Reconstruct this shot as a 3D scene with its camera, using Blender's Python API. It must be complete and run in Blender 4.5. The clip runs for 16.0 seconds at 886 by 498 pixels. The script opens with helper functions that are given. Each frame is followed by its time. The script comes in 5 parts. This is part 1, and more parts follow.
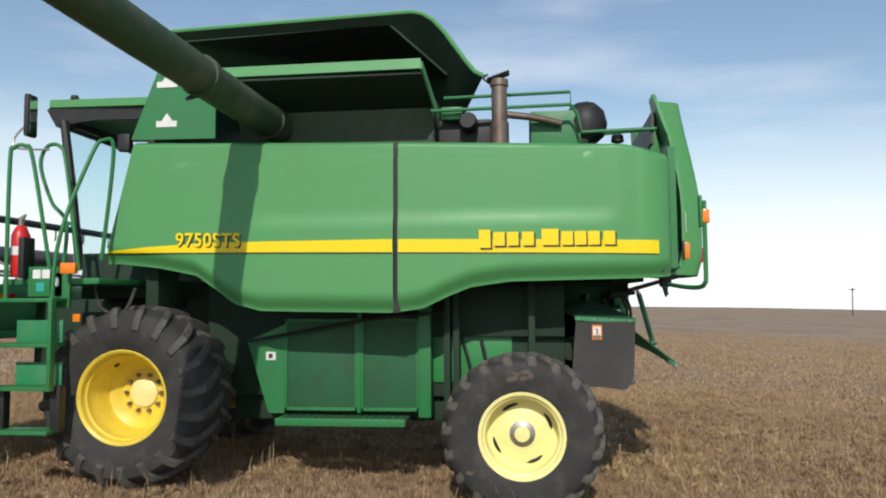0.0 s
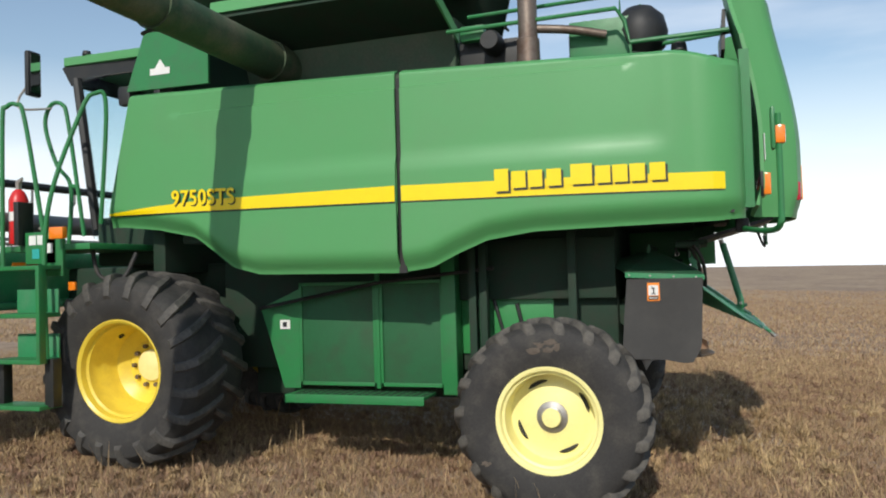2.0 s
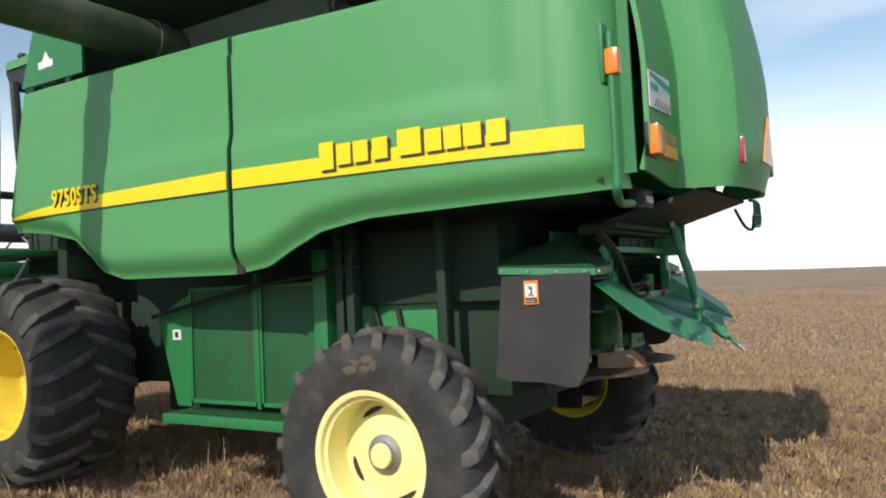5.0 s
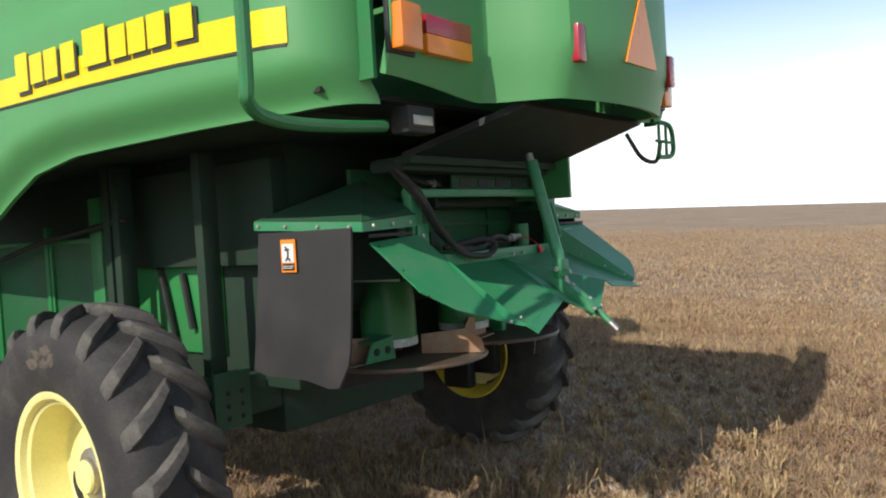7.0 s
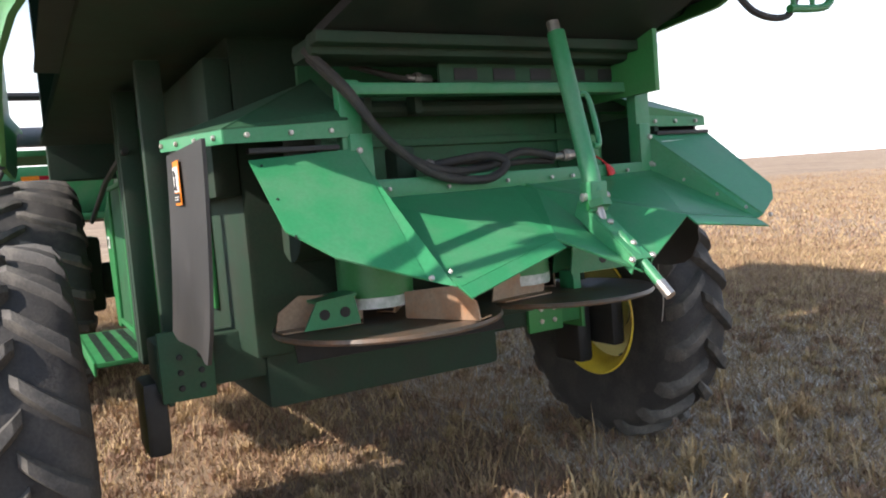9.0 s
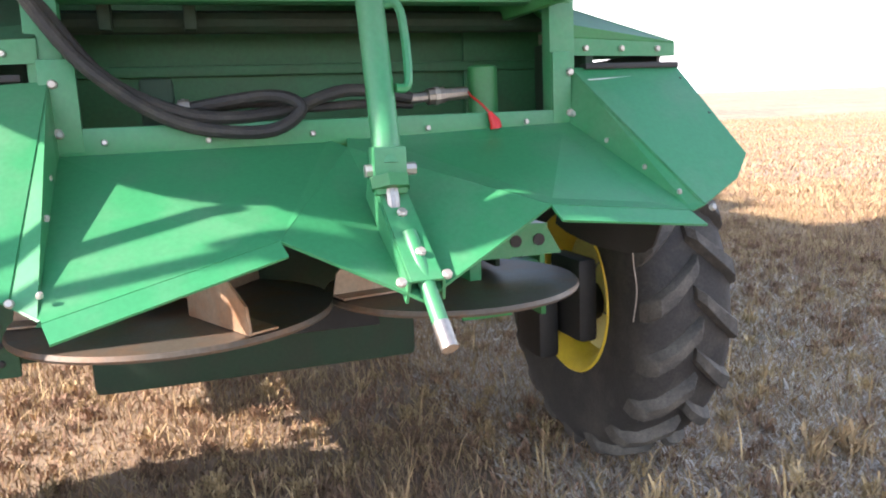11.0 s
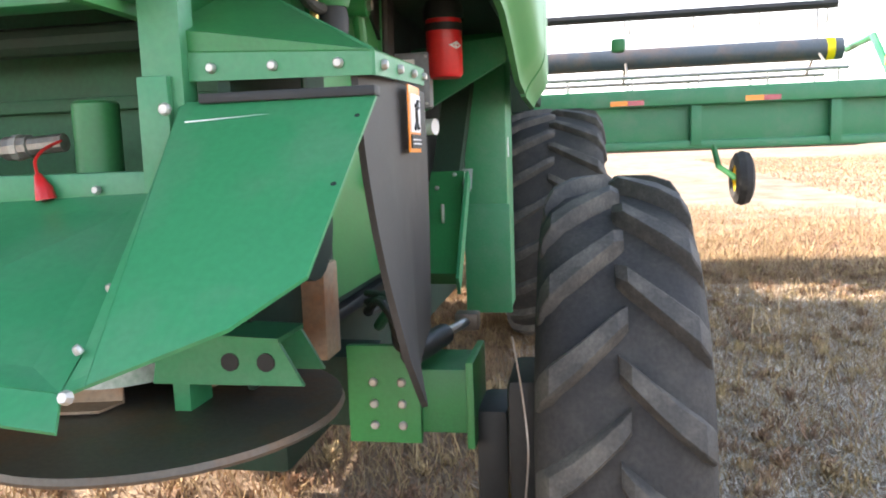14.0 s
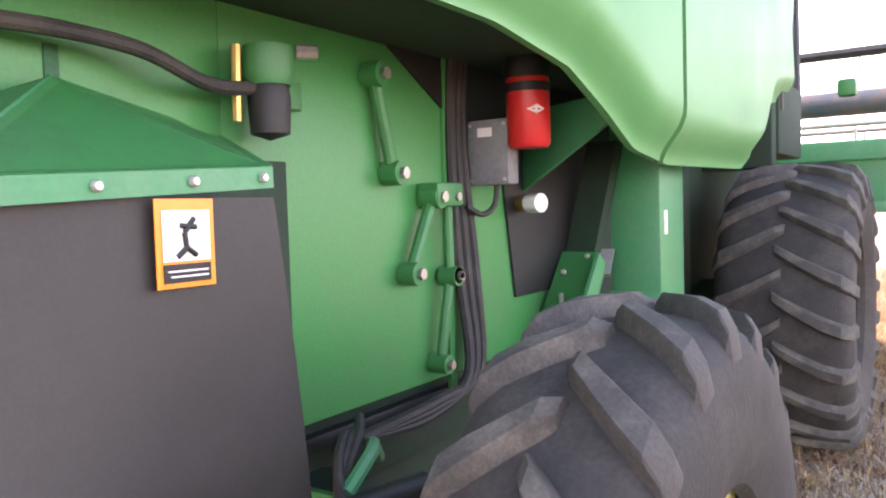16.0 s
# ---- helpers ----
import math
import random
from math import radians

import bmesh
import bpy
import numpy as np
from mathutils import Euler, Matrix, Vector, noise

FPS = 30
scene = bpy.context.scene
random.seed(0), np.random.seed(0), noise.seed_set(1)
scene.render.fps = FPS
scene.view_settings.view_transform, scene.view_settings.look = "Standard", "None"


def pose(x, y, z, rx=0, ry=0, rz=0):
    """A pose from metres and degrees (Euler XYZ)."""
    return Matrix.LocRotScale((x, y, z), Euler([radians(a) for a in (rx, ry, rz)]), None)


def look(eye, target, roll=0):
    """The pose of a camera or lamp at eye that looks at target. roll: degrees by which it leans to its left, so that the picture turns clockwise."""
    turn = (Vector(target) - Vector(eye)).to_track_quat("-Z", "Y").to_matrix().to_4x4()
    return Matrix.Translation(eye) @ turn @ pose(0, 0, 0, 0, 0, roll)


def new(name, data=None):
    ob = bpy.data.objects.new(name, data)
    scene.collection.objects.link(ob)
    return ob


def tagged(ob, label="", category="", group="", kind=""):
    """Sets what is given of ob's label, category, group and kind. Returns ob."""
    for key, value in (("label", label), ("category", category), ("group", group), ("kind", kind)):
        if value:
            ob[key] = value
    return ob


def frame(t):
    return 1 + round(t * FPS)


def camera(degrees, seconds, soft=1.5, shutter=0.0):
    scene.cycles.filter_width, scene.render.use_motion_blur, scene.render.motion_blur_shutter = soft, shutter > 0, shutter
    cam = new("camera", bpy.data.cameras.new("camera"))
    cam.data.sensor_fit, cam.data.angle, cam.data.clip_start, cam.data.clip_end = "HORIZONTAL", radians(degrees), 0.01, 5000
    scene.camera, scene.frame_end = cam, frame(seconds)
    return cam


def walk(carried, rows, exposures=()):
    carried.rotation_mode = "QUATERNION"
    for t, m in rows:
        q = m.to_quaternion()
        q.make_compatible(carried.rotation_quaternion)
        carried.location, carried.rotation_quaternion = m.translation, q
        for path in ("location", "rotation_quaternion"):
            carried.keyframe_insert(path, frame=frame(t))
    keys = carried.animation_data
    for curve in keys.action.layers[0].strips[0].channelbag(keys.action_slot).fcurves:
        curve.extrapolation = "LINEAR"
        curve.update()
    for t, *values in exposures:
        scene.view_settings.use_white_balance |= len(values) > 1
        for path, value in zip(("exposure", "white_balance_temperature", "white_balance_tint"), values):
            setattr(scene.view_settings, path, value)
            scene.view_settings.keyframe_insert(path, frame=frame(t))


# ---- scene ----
cam = camera(60.0, 16.0, soft=2.0)
LEAN = pose(0, 0, 0, 0, -1.5, 0)  # the machine stands 1.5 degrees nose down
PATH = [
    (0, (0.121, -7.56, 2.021), (-0.127, -5.581, 2.157), 1.1),
    (0.5, (0.284, -7.239, 2.043), (-0.07, -5.272, 2.106), -1.6),
    (1, (0.61, -6.814, 2.044), (0.226, -4.856, 2.176), -1.6),
    (1.5, (0.824, -6.44, 1.984), (0.272, -4.52, 2.078), -0.7),
    (2, (1.123, -6.024, 1.955), (0.482, -4.13, 1.999), -0.3),
    (2.5, (1.369, -5.625, 1.947), (0.602, -3.78, 2.017), -3.5),
    (3, (1.627, -5.475, 1.977), (0.588, -3.766, 2.021), -0.9),
    (3.5, (2.03, -5.088, 1.901), (1.02, -3.363, 1.942), -1.1),
    (4, (2.406, -4.621, 1.851), (1.437, -2.872, 1.892), -1.8),
    (4.2, (2.536, -4.468, 1.806), (1.548, -2.73, 1.855), -2.1),
    (6.3, (3.257, -2.52, 1.974), (2.077, -0.906, 2.015), -0.6),
    (6.5, (3.338, -2.31, 1.94), (2.119, -0.725, 1.899), -3.9),
    (7, (3.434, -1.711, 1.89), (2.203, -0.137, 1.801), -2.2),
    (7.5, (3.581, -1.223, 1.843), (2.253, 0.266, 1.695), -4.2),
    (8, (3.662, -0.779, 1.796), (2.078, 0.407, 1.506), -2.3),
    (8.2, (3.629, -0.631, 1.685), (2.007, 0.515, 1.449), -3.2),
    (10.3, (3.086, 1.015, 1.68), (1.258, 1.774, 1.391), -2.5),
    (10.5, (3.03, 1.041, 1.702), (1.232, 1.865, 1.405), -3.0),
    (11, (3.043, 1.409, 1.727), (1.172, 2.008, 1.349), -2.0),
    (11.5, (3.004, 1.742, 1.755), (1.097, 2.222, 1.392), -4.2),
    (12, (2.797, 2.008, 1.735), (0.897, 2.573, 1.472), -2.4),
    (12.5, (2.708, 2.32, 1.712), (0.749, 2.612, 1.435), -2.5),
    (13, (2.641, 2.619, 1.704), (0.68, 2.641, 1.311), -3.4),
    (13.5, (2.435, 2.85, 1.712), (0.478, 2.7, 1.326), -3.1),
    (14, (2.285, 3.087, 1.731), (0.338, 2.733, 1.442), -2.3),
    (14.5, (2.143, 3.359, 1.741), (0.285, 2.705, 1.395), 1.0),
    (15, (1.891, 3.488, 1.747), (0.095, 2.681, 1.391), 0.6),
    (15.5, (1.701, 3.568, 1.819), (-0.041, 2.607, 1.616), -0.8),
    (16, (1.466, 3.735, 1.827), (-0.19, 2.623, 1.683), -2.6),
]
walk(cam, [(t, look(eye, target, roll)) for t, eye, target, roll in PATH],
     exposures=[(0.0, -0.12, 6500, 10), (3.5, 0.05, 6500, 10), (7.0, 0.25, 6600, 11), (8.2, 0.6, 6600, 12), (10.3, 1.95, 6800, 24), (11.5, 2.05, 6750, 17), (12.5, 1.88, 6700, 13), (14.5, 2.42, 7000, 20), (15.5, 2.55, 7000, 28), (16.0, 2.78, 7300, 33)])

# ---- world and sun ----
SUN_EL, SUN_AZ = radians(36), radians(178)
world = bpy.data.worlds.new("sky")
scene.world = world
world.use_nodes = True
wn, wl = world.node_tree.nodes, world.node_tree.links
wn.clear()
w_out = wn.new("ShaderNodeOutputWorld")
w_bg = wn.new("ShaderNodeBackground")
w_sky = wn.new("ShaderNodeTexSky")
w_sky.sky_type, w_sky.sun_disc = "NISHITA", False
w_sky.sun_elevation, w_sky.sun_rotation = SUN_EL, SUN_AZ
w_sky.air_density, w_sky.dust_density, w_sky.ozone_density = 1.15, 0.3, 0.45
w_co = wn.new("ShaderNodeTexCoord")
w_map = wn.new("ShaderNodeMapping")
w_map.inputs["Scale"].default_value = (1.2, 1.2, 6.0)
w_noise = wn.new("ShaderNodeTexNoise")
w_noise.inputs["Scale"].default_value, w_noise.inputs["Detail"].default_value = 1.6, 7.0
w_ramp = wn.new("ShaderNodeValToRGB")
w_ramp.color_ramp.elements[0].position, w_ramp.color_ramp.elements[1].position = 0.50, 0.80
w_sep = wn.new("ShaderNodeSeparateXYZ")
w_haze = wn.new("ShaderNodeMapRange")
w_haze.inputs["From Min"].default_value, w_haze.inputs["From Max"].default_value = 0.24, 0.0
w_add = wn.new("ShaderNodeMath")
w_add.operation, w_add.use_clamp = "ADD", True
w_fade = wn.new("ShaderNodeMath")
w_fade.operation = "MULTIPLY"
w_fade.inputs[1].default_value = 0.55
w_mix = wn.new("ShaderNodeMixRGB")
w_mix.inputs["Color2"].default_value = (8.6, 8.9, 9.3, 1)
wl.new(w_co.outputs["Generated"], w_map.inputs["Vector"])
wl.new(w_map.outputs["Vector"], w_noise.inputs["Vector"])
wl.new(w_noise.outputs["Fac"], w_ramp.inputs["Fac"])
wl.new(w_co.outputs["Generated"], w_sep.inputs["Vector"])
wl.new(w_sep.outputs["Z"], w_haze.inputs["Value"])
wl.new(w_ramp.outputs["Color"], w_fade.inputs[0])
wl.new(w_fade.outputs["Value"], w_add.inputs[0])
wl.new(w_haze.outputs["Result"], w_add.inputs[1])
wl.new(w_add.outputs["Value"], w_mix.inputs["Fac"])
wl.new(w_sky.outputs["Color"], w_mix.inputs["Color1"])
wl.new(w_mix.outputs["Color"], w_bg.inputs["Color"])
w_bg.inputs["Strength"].default_value = 0.13
wl.new(w_bg.outputs["Background"], w_out.inputs["Surface"])

sun = new("sun", bpy.data.lights.new("sun", "SUN"))
sun.data.energy, sun.data.angle, sun.data.color = 3.4, radians(0.6), (1.0, 0.95, 0.86)
SUN_WAY = Vector((0.03, -1.0, 0.0)).normalized() * math.cos(SUN_EL) + Vector((0, 0, math.sin(SUN_EL)))
sun.matrix_world = look(SUN_WAY * 50, (0, 0, 0))


# ---- materials ----
def mat(name, color, rough=0.5, metal=0.0, dirt=None, amount=0.3, scale=6.0, grain=60.0, bump=0.0, coat=0.0, vary=0.12, island=0.0):
    """A surface with blotches of dirt, fine grain and slight relief, in the thing's own space."""
    m = bpy.data.materials.new(name)
    m.use_nodes = True
    n, l = m.node_tree.nodes, m.node_tree.links
    p = n["Principled BSDF"]
    p.inputs["Metallic"].default_value = metal
    p.inputs["Coat Weight"].default_value = coat
    p.inputs["Coat Roughness"].default_value = 0.25
    co = n.new("ShaderNodeTexCoord")
    big = n.new("ShaderNodeTexNoise")
    big.inputs["Scale"].default_value, big.inputs["Detail"].default_value, big.inputs["Roughness"].default_value = scale, 6, 0.65
    fine = n.new("ShaderNodeTexNoise")
    fine.inputs["Scale"].default_value, fine.inputs["Detail"].default_value = grain, 4
    for t in (big, fine):
        l.new(co.outputs["Object"], t.inputs["Vector"])
    ramp = n.new("ShaderNodeMapRange")
    ramp.inputs["From Min"].default_value, ramp.inputs["From Max"].default_value = 0.45, 0.75
    ramp.inputs["To Max"].default_value = amount
    l.new(big.outputs["Fac"], ramp.inputs["Value"])
    mix = n.new("ShaderNodeMixRGB")
    mix.inputs["Color1"].default_value = (*color, 1)
    mix.inputs["Color2"].default_value = (*(dirt or [c * 0.6 for c in color]), 1)
    l.new(ramp.outputs["Result"], mix.inputs["Fac"])
    tone = n.new("ShaderNodeHueSaturation")
    val = n.new("ShaderNodeMapRange")
    val.inputs["From Min"].default_value, val.inputs["From Max"].default_value = 0.3, 0.7
    val.inputs["To Min"].default_value, val.inputs["To Max"].default_value = 1 - vary, 1 + vary
    l.new(fine.outputs["Fac"], val.inputs["Value"])
    l.new(mix.outputs["Color"], tone.inputs["Color"])
    if island:
        geo = n.new("ShaderNodeNewGeometry")
        spread = n.new("ShaderNodeMapRange")
        spread.inputs["To Min"].default_value, spread.inputs["To Max"].default_value = 1 - island, 1 + island
        l.new(geo.outputs["Random Per Island"], spread.inputs["Value"])
        times = n.new("ShaderNodeMath")
        times.operation = "MULTIPLY"
        l.new(spread.outputs["Result"], times.inputs[0])
        l.new(val.outputs["Result"], times.inputs[1])
        l.new(times.outputs["Value"], tone.inputs["Value"])
    else:
        l.new(val.outputs["Result"], tone.inputs["Value"])
    l.new(tone.outputs["Color"], p.inputs["Base Color"])
    rr = n.new("ShaderNodeMapRange")
    rr.inputs["To Min"].default_value, rr.inputs["To Max"].default_value = max(rough - 0.12, 0.03), min(rough + 0.15, 1)
    l.new(big.outputs["Fac"], rr.inputs["Value"])
    l.new(rr.outputs["Result"], p.inputs["Roughness"])
    if bump:
        b = n.new("ShaderNodeBump")
        b.inputs["Strength"].default_value, b.inputs["Distance"].default_value = bump, 0.01
        l.new(fine.outputs["Fac"], b.inputs["Height"])
        l.new(b.outputs["Normal"], p.inputs["Normal"])
    return m


DUST = (0.16, 0.13, 0.08)
GREEN = mat("faded_green_paint", (0.080, 0.30, 0.098), 0.50, dirt=(0.10, 0.27, 0.105), amount=0.55, scale=1.4, grain=220, vary=0.04, coat=0.04)
FRAME = mat("green_frame_paint", (0.022, 0.19, 0.055), 0.45, dirt=(0.05, 0.13, 0.06), amount=0.6, scale=5, grain=120, vary=0.08)
CHUTE = mat("scuffed_green_sheet", (0.030, 0.235, 0.094), 0.42, dirt=(0.10, 0.245, 0.135), amount=0.85, scale=4, grain=90, vary=0.07)
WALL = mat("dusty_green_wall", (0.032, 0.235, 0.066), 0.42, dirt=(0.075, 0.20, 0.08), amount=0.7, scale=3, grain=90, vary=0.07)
# Dusty green darkened for the shade under and inside the machine.
DEEP = mat("dusty_deep_shade_green", (0.010, 0.036, 0.018), 0.75, dirt=(0.034, 0.032, 0.024), amount=0.7, scale=5, grain=80)
# Also stands in for shade on belly pans and the right wall.
BLACK = mat("black_plastic_and_shade", (0.012, 0.013, 0.013), 0.55, dirt=(0.04, 0.036, 0.03), amount=0.5)
LUG = mat("dusty_tread_rubber", (0.056, 0.052, 0.046), 0.75, dirt=(0.16, 0.143, 0.118), amount=0.85, scale=9, grain=120, bump=0.25, vary=0.2)
RUBBER = mat("worn_tyre_rubber", (0.030, 0.028, 0.026), 0.78, dirt=(0.090, 0.081, 0.068), amount=0.7, scale=5, grain=90, bump=0.25, vary=0.2)
FLAP = mat("grey_rubber_flap", (0.028, 0.0265, 0.0245), 0.55, dirt=(0.052, 0.048, 0.043), amount=0.7, scale=4, grain=160, vary=0.1)
YELLOW = mat("rim_yellow", (0.80, 0.60, 0.06), 0.38, dirt=(0.55, 0.36, 0.05), amount=0.45, scale=6, grain=90, vary=0.05)
CREAM = mat("sunbleached_rim_yellow", (0.90, 0.82, 0.34), 0.4, dirt=(0.75, 0.60, 0.2), amount=0.3, scale=5, grain=90, vary=0.05)
PALE = mat("bare_bleached_paint", (0.88, 0.78, 0.36), 0.4, dirt=(0.75, 0.55, 0.15), amount=0.4, scale=5, grain=90, vary=0.05)
STRIPE = mat("decal_yellow", (0.90, 0.66, 0.0), 0.4, amount=0.1, grain=200, vary=0.03)
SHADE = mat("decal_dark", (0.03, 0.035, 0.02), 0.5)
STEEL = mat("dull_steel", (0.42, 0.40, 0.37), 0.42, metal=0.85, dirt=(0.25, 0.16, 0.09), amount=0.5, scale=9, grain=120)
RUST = mat("rusty_sheet", (0.36, 0.26, 0.18), 0.55, metal=0.3, dirt=(0.34, 0.12, 0.03), amount=0.9, scale=5, grain=80, vary=0.15)
DISC = mat("worn_disc_steel", (0.13, 0.11, 0.09), 0.5, metal=0.4, dirt=(0.24, 0.115, 0.05), amount=0.8, scale=5, grain=90)
BOLT = mat("zinc_bolt", (0.50, 0.48, 0.44), 0.4, metal=0.5, dirt=(0.25, 0.15, 0.08), amount=0.4, scale=20)
HOSE = mat("black_hose", (0.022, 0.021, 0.020), 0.65, dirt=(0.08, 0.07, 0.055), amount=0.8, scale=9, grain=150, bump=0.3)
DUSTY = mat("dusty_auger_tube", (0.035, 0.075, 0.035), 0.65, dirt=(0.15, 0.125, 0.085), amount=0.95, scale=2.2, grain=50, vary=0.15)
EXHAUST = mat("heat_stained_metal", (0.20, 0.16, 0.13), 0.5, metal=0.6, dirt=(0.10, 0.05, 0.03), amount=0.8, scale=7)
RED = mat("red_paint", (0.62, 0.02, 0.02), 0.35, amount=0.2, vary=0.05)
WHITE = mat("white_label", (0.78, 0.77, 0.74), 0.5, dirt=(0.5, 0.46, 0.4), amount=0.3, vary=0.03)
GREYBOX = mat("grey_plastic", (0.17, 0.18, 0.19), 0.5, dirt=(0.26, 0.24, 0.21), amount=0.5)
ORANGE = mat("orange_reflector", (0.95, 0.27, 0.01), 0.3, amount=0.15, vary=0.04, coat=0.4)
REDLENS = mat("red_lens", (0.42, 0.01, 0.03), 0.22, amount=0.15, vary=0.04, coat=0.6)
AMBER = mat("amber_lens", (0.85, 0.22, 0.01), 0.2, amount=0.15, vary=0.04, coat=0.6)
SCREEN = mat("fine_mesh_screen", (0.014, 0.105, 0.036), 0.6, dirt=(0.035, 0.06, 0.03), amount=0.8, scale=3, grain=420, vary=0.45)
REELTUBE = mat("blue_grey_paint", (0.06, 0.075, 0.09), 0.4, dirt=(0.22, 0.12, 0.06), amount=0.8, scale=1.6, grain=60)
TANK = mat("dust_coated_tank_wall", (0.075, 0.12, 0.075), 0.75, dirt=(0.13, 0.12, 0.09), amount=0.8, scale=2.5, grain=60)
# Dusty green darkened for left-side and under-tail parts that stand in shade.
SKIRT = mat("dusty_shaded_green", (0.018, 0.080, 0.036), 0.7, dirt=(0.05, 0.055, 0.035), amount=0.7, scale=5, grain=80)
SCRAPED = mat("scraped_paint", (0.70, 0.72, 0.70), 0.5, dirt=(0.05, 0.22, 0.08), amount=1.0, scale=7, grain=60)
# Frame green made darker for the sheets inside the chute.
INNER = mat("darker_inner_green", (0.014, 0.105, 0.040), 0.6, dirt=(0.042, 0.080, 0.042), amount=0.7, scale=5, grain=90)
TEAL = mat("teal_label", (0.03, 0.35, 0.33), 0.5, amount=0.1)
BRASS = mat("brass_fitting", (0.55, 0.36, 0.12), 0.35, metal=0.9)
SEAT = mat("tan_interior", (0.25, 0.22, 0.18), 0.7)


def glass(name, tint):
    m = bpy.data.materials.new(name)
    m.use_nodes = True
    p = m.node_tree.nodes["Principled BSDF"]
    p.inputs["Base Color"].default_value = (*tint, 1)
    p.inputs["Roughness"].default_value, p.inputs["Transmission Weight"].default_value, p.inputs["IOR"].default_value = 0.03, 1.0, 1.1
    return m


GLASS = glass("cab_glass", (0.80, 0.90, 0.92))
MIRROR = bpy.data.materials.new("mirror_glass")
MIRROR.use_nodes = True
MIRROR.node_tree.nodes["Principled BSDF"].inputs["Base Color"].default_value = (0.75, 0.78, 0.8, 1)
MIRROR.node_tree.nodes["Principled BSDF"].inputs["Metallic"].default_value = 1.0
MIRROR.node_tree.nodes["Principled BSDF"].inputs["Roughness"].default_value = 0.05


# ---- building helpers ----
def thing(name, label, category, m=Matrix(), group=""):
    ob = new(name)
    ob.matrix_world = m
    return tagged(ob, label, category, group)


def part(name, bm, material, parent, label="", smooth=True):
    me = bpy.data.meshes.new(name)
    bmesh.ops.recalc_face_normals(bm, faces=bm.faces)
    bm.to_mesh(me)
    bm.free()
    me.materials.append(material)
    if smooth and me.polygons:
        me.polygons.foreach_set("use_smooth", [True] * len(me.polygons))
        me.set_sharp_from_angle(angle=radians(35))
    ob = new(name, me)
    ob.parent = parent
    return tagged(ob, label)


def add_box(bm, lo, hi, bevel=0.0, turn=None):
    c = [(a + b) / 2 for a, b in zip(lo, hi)]
    m = Matrix.Translation(c) @ (turn or Matrix()) @ Matrix.Diagonal([abs(b - a) for a, b in zip(lo, hi)] + [1])
    vs = bmesh.ops.create_cube(bm, size=1, matrix=m)["verts"]
    if bevel:
        es = list({e for v in vs for e in v.link_edges})
        bmesh.ops.bevel(bm, geom=es, offset=bevel, segments=2, affect="EDGES", profile=0.6)
    return bm


def box(lo, hi, bevel=0.008, turn=None):
    return add_box(bmesh.new(), lo, hi, bevel, turn)


def add_tube(bm, pts, r, seg=10, close=False):
    """A round bar along a line of points; r may be one radius or one for each point."""
    pts = [Vector(p) for p in pts]
    rs = r if isinstance(r, (list, tuple)) else [r] * len(pts)
    rings = []
    n = len(pts)
    side = None
    for i, p in enumerate(pts):
        a = pts[(i - 1) % n] if (close or i) else p
        b = pts[(i + 1) % n] if (close or i < n - 1) else p
        way = (b - a).normalized()
        if side is None:
            side = way.orthogonal().normalized()
        side = (side - way * side.dot(way)).normalized()
        up = way.cross(side)
        rings.append([bm.verts.new(p + rs[i] * (side * math.cos(6.28319 * k / seg) + up * math.sin(6.28319 * k / seg))) for k in range(seg)])
    pairs = list(zip(rings, rings[1:])) + ([(rings[-1], rings[0])] if close else [])
    for u, v in pairs:
        for k in range(seg):
            bm.faces.new((u[k], u[(k + 1) % seg], v[(k + 1) % seg], v[k]))
    if not close:
        bm.faces.new(rings[0])
        bm.faces.new(rings[-1])
    return bm


def tube(pts, r, seg=10, close=False):
    return add_tube(bmesh.new(), pts, r, seg, close)


def curve(pts, steps=6):
    """A smooth line through the points."""
    pts = [Vector(p) for p in pts]
    out = []
    for i in range(len(pts) - 1):
        p0, p1, p2, p3 = pts[max(i - 1, 0)], pts[i], pts[i + 1], pts[min(i + 2, len(pts) - 1)]
        for k in range(steps):
            t = k / steps
            out.append(0.5 * ((2 * p1) + (p2 - p0) * t + (2 * p0 - 5 * p1 + 4 * p2 - p3) * t * t + (3 * p1 - p0 - 3 * p2 + p3) * t ** 3))
    return out + [pts[-1]]


def add_plate(bm, pts, thick):
    """A flat or slightly bent sheet with the outline pts, thickened along its normal."""
    pts = [Vector(p) for p in pts]
    nrm = Vector((0, 0, 0))
    for i, p in enumerate(pts):
        q = pts[(i + 1) % len(pts)]
        nrm += Vector(((p.y - q.y) * (p.z + q.z), (p.z - q.z) * (p.x + q.x), (p.x - q.x) * (p.y + q.y)))
    nrm = nrm.normalized() * thick / 2
    a, b = [bm.verts.new(p + nrm) for p in pts], [bm.verts.new(p - nrm) for p in pts]
    bm.faces.new(a)
    bm.faces.new(b[::-1])
    for i in range(len(pts)):
        j = (i + 1) % len(pts)
        bm.faces.new((a[i], b[i], b[j], a[j]))
    return bm


def plate(pts, thick=0.006):
    return add_plate(bmesh.new(), pts, thick)


def add_lathe(bm, profile, centre, axis="y", seg=40):
    """Turn a profile of (radius, along) about an axis through centre."""
    rings = []
    for r, a in profile:
        ring = []
        for k in range(seg):
            c, s = math.cos(6.28319 * k / seg) * r, math.sin(6.28319 * k / seg) * r
            v = {"y": (c, a, s), "z": (c, s, a), "x": (a, c, s)}[axis]
            ring.append(bm.verts.new(Vector(centre) + Vector(v)))
        rings.append(ring)
    for u, v in zip(rings, rings[1:]):
        for k in range(seg):
            bm.faces.new((u[k], u[(k + 1) % seg], v[(k + 1) % seg], v[k]))
    return bm


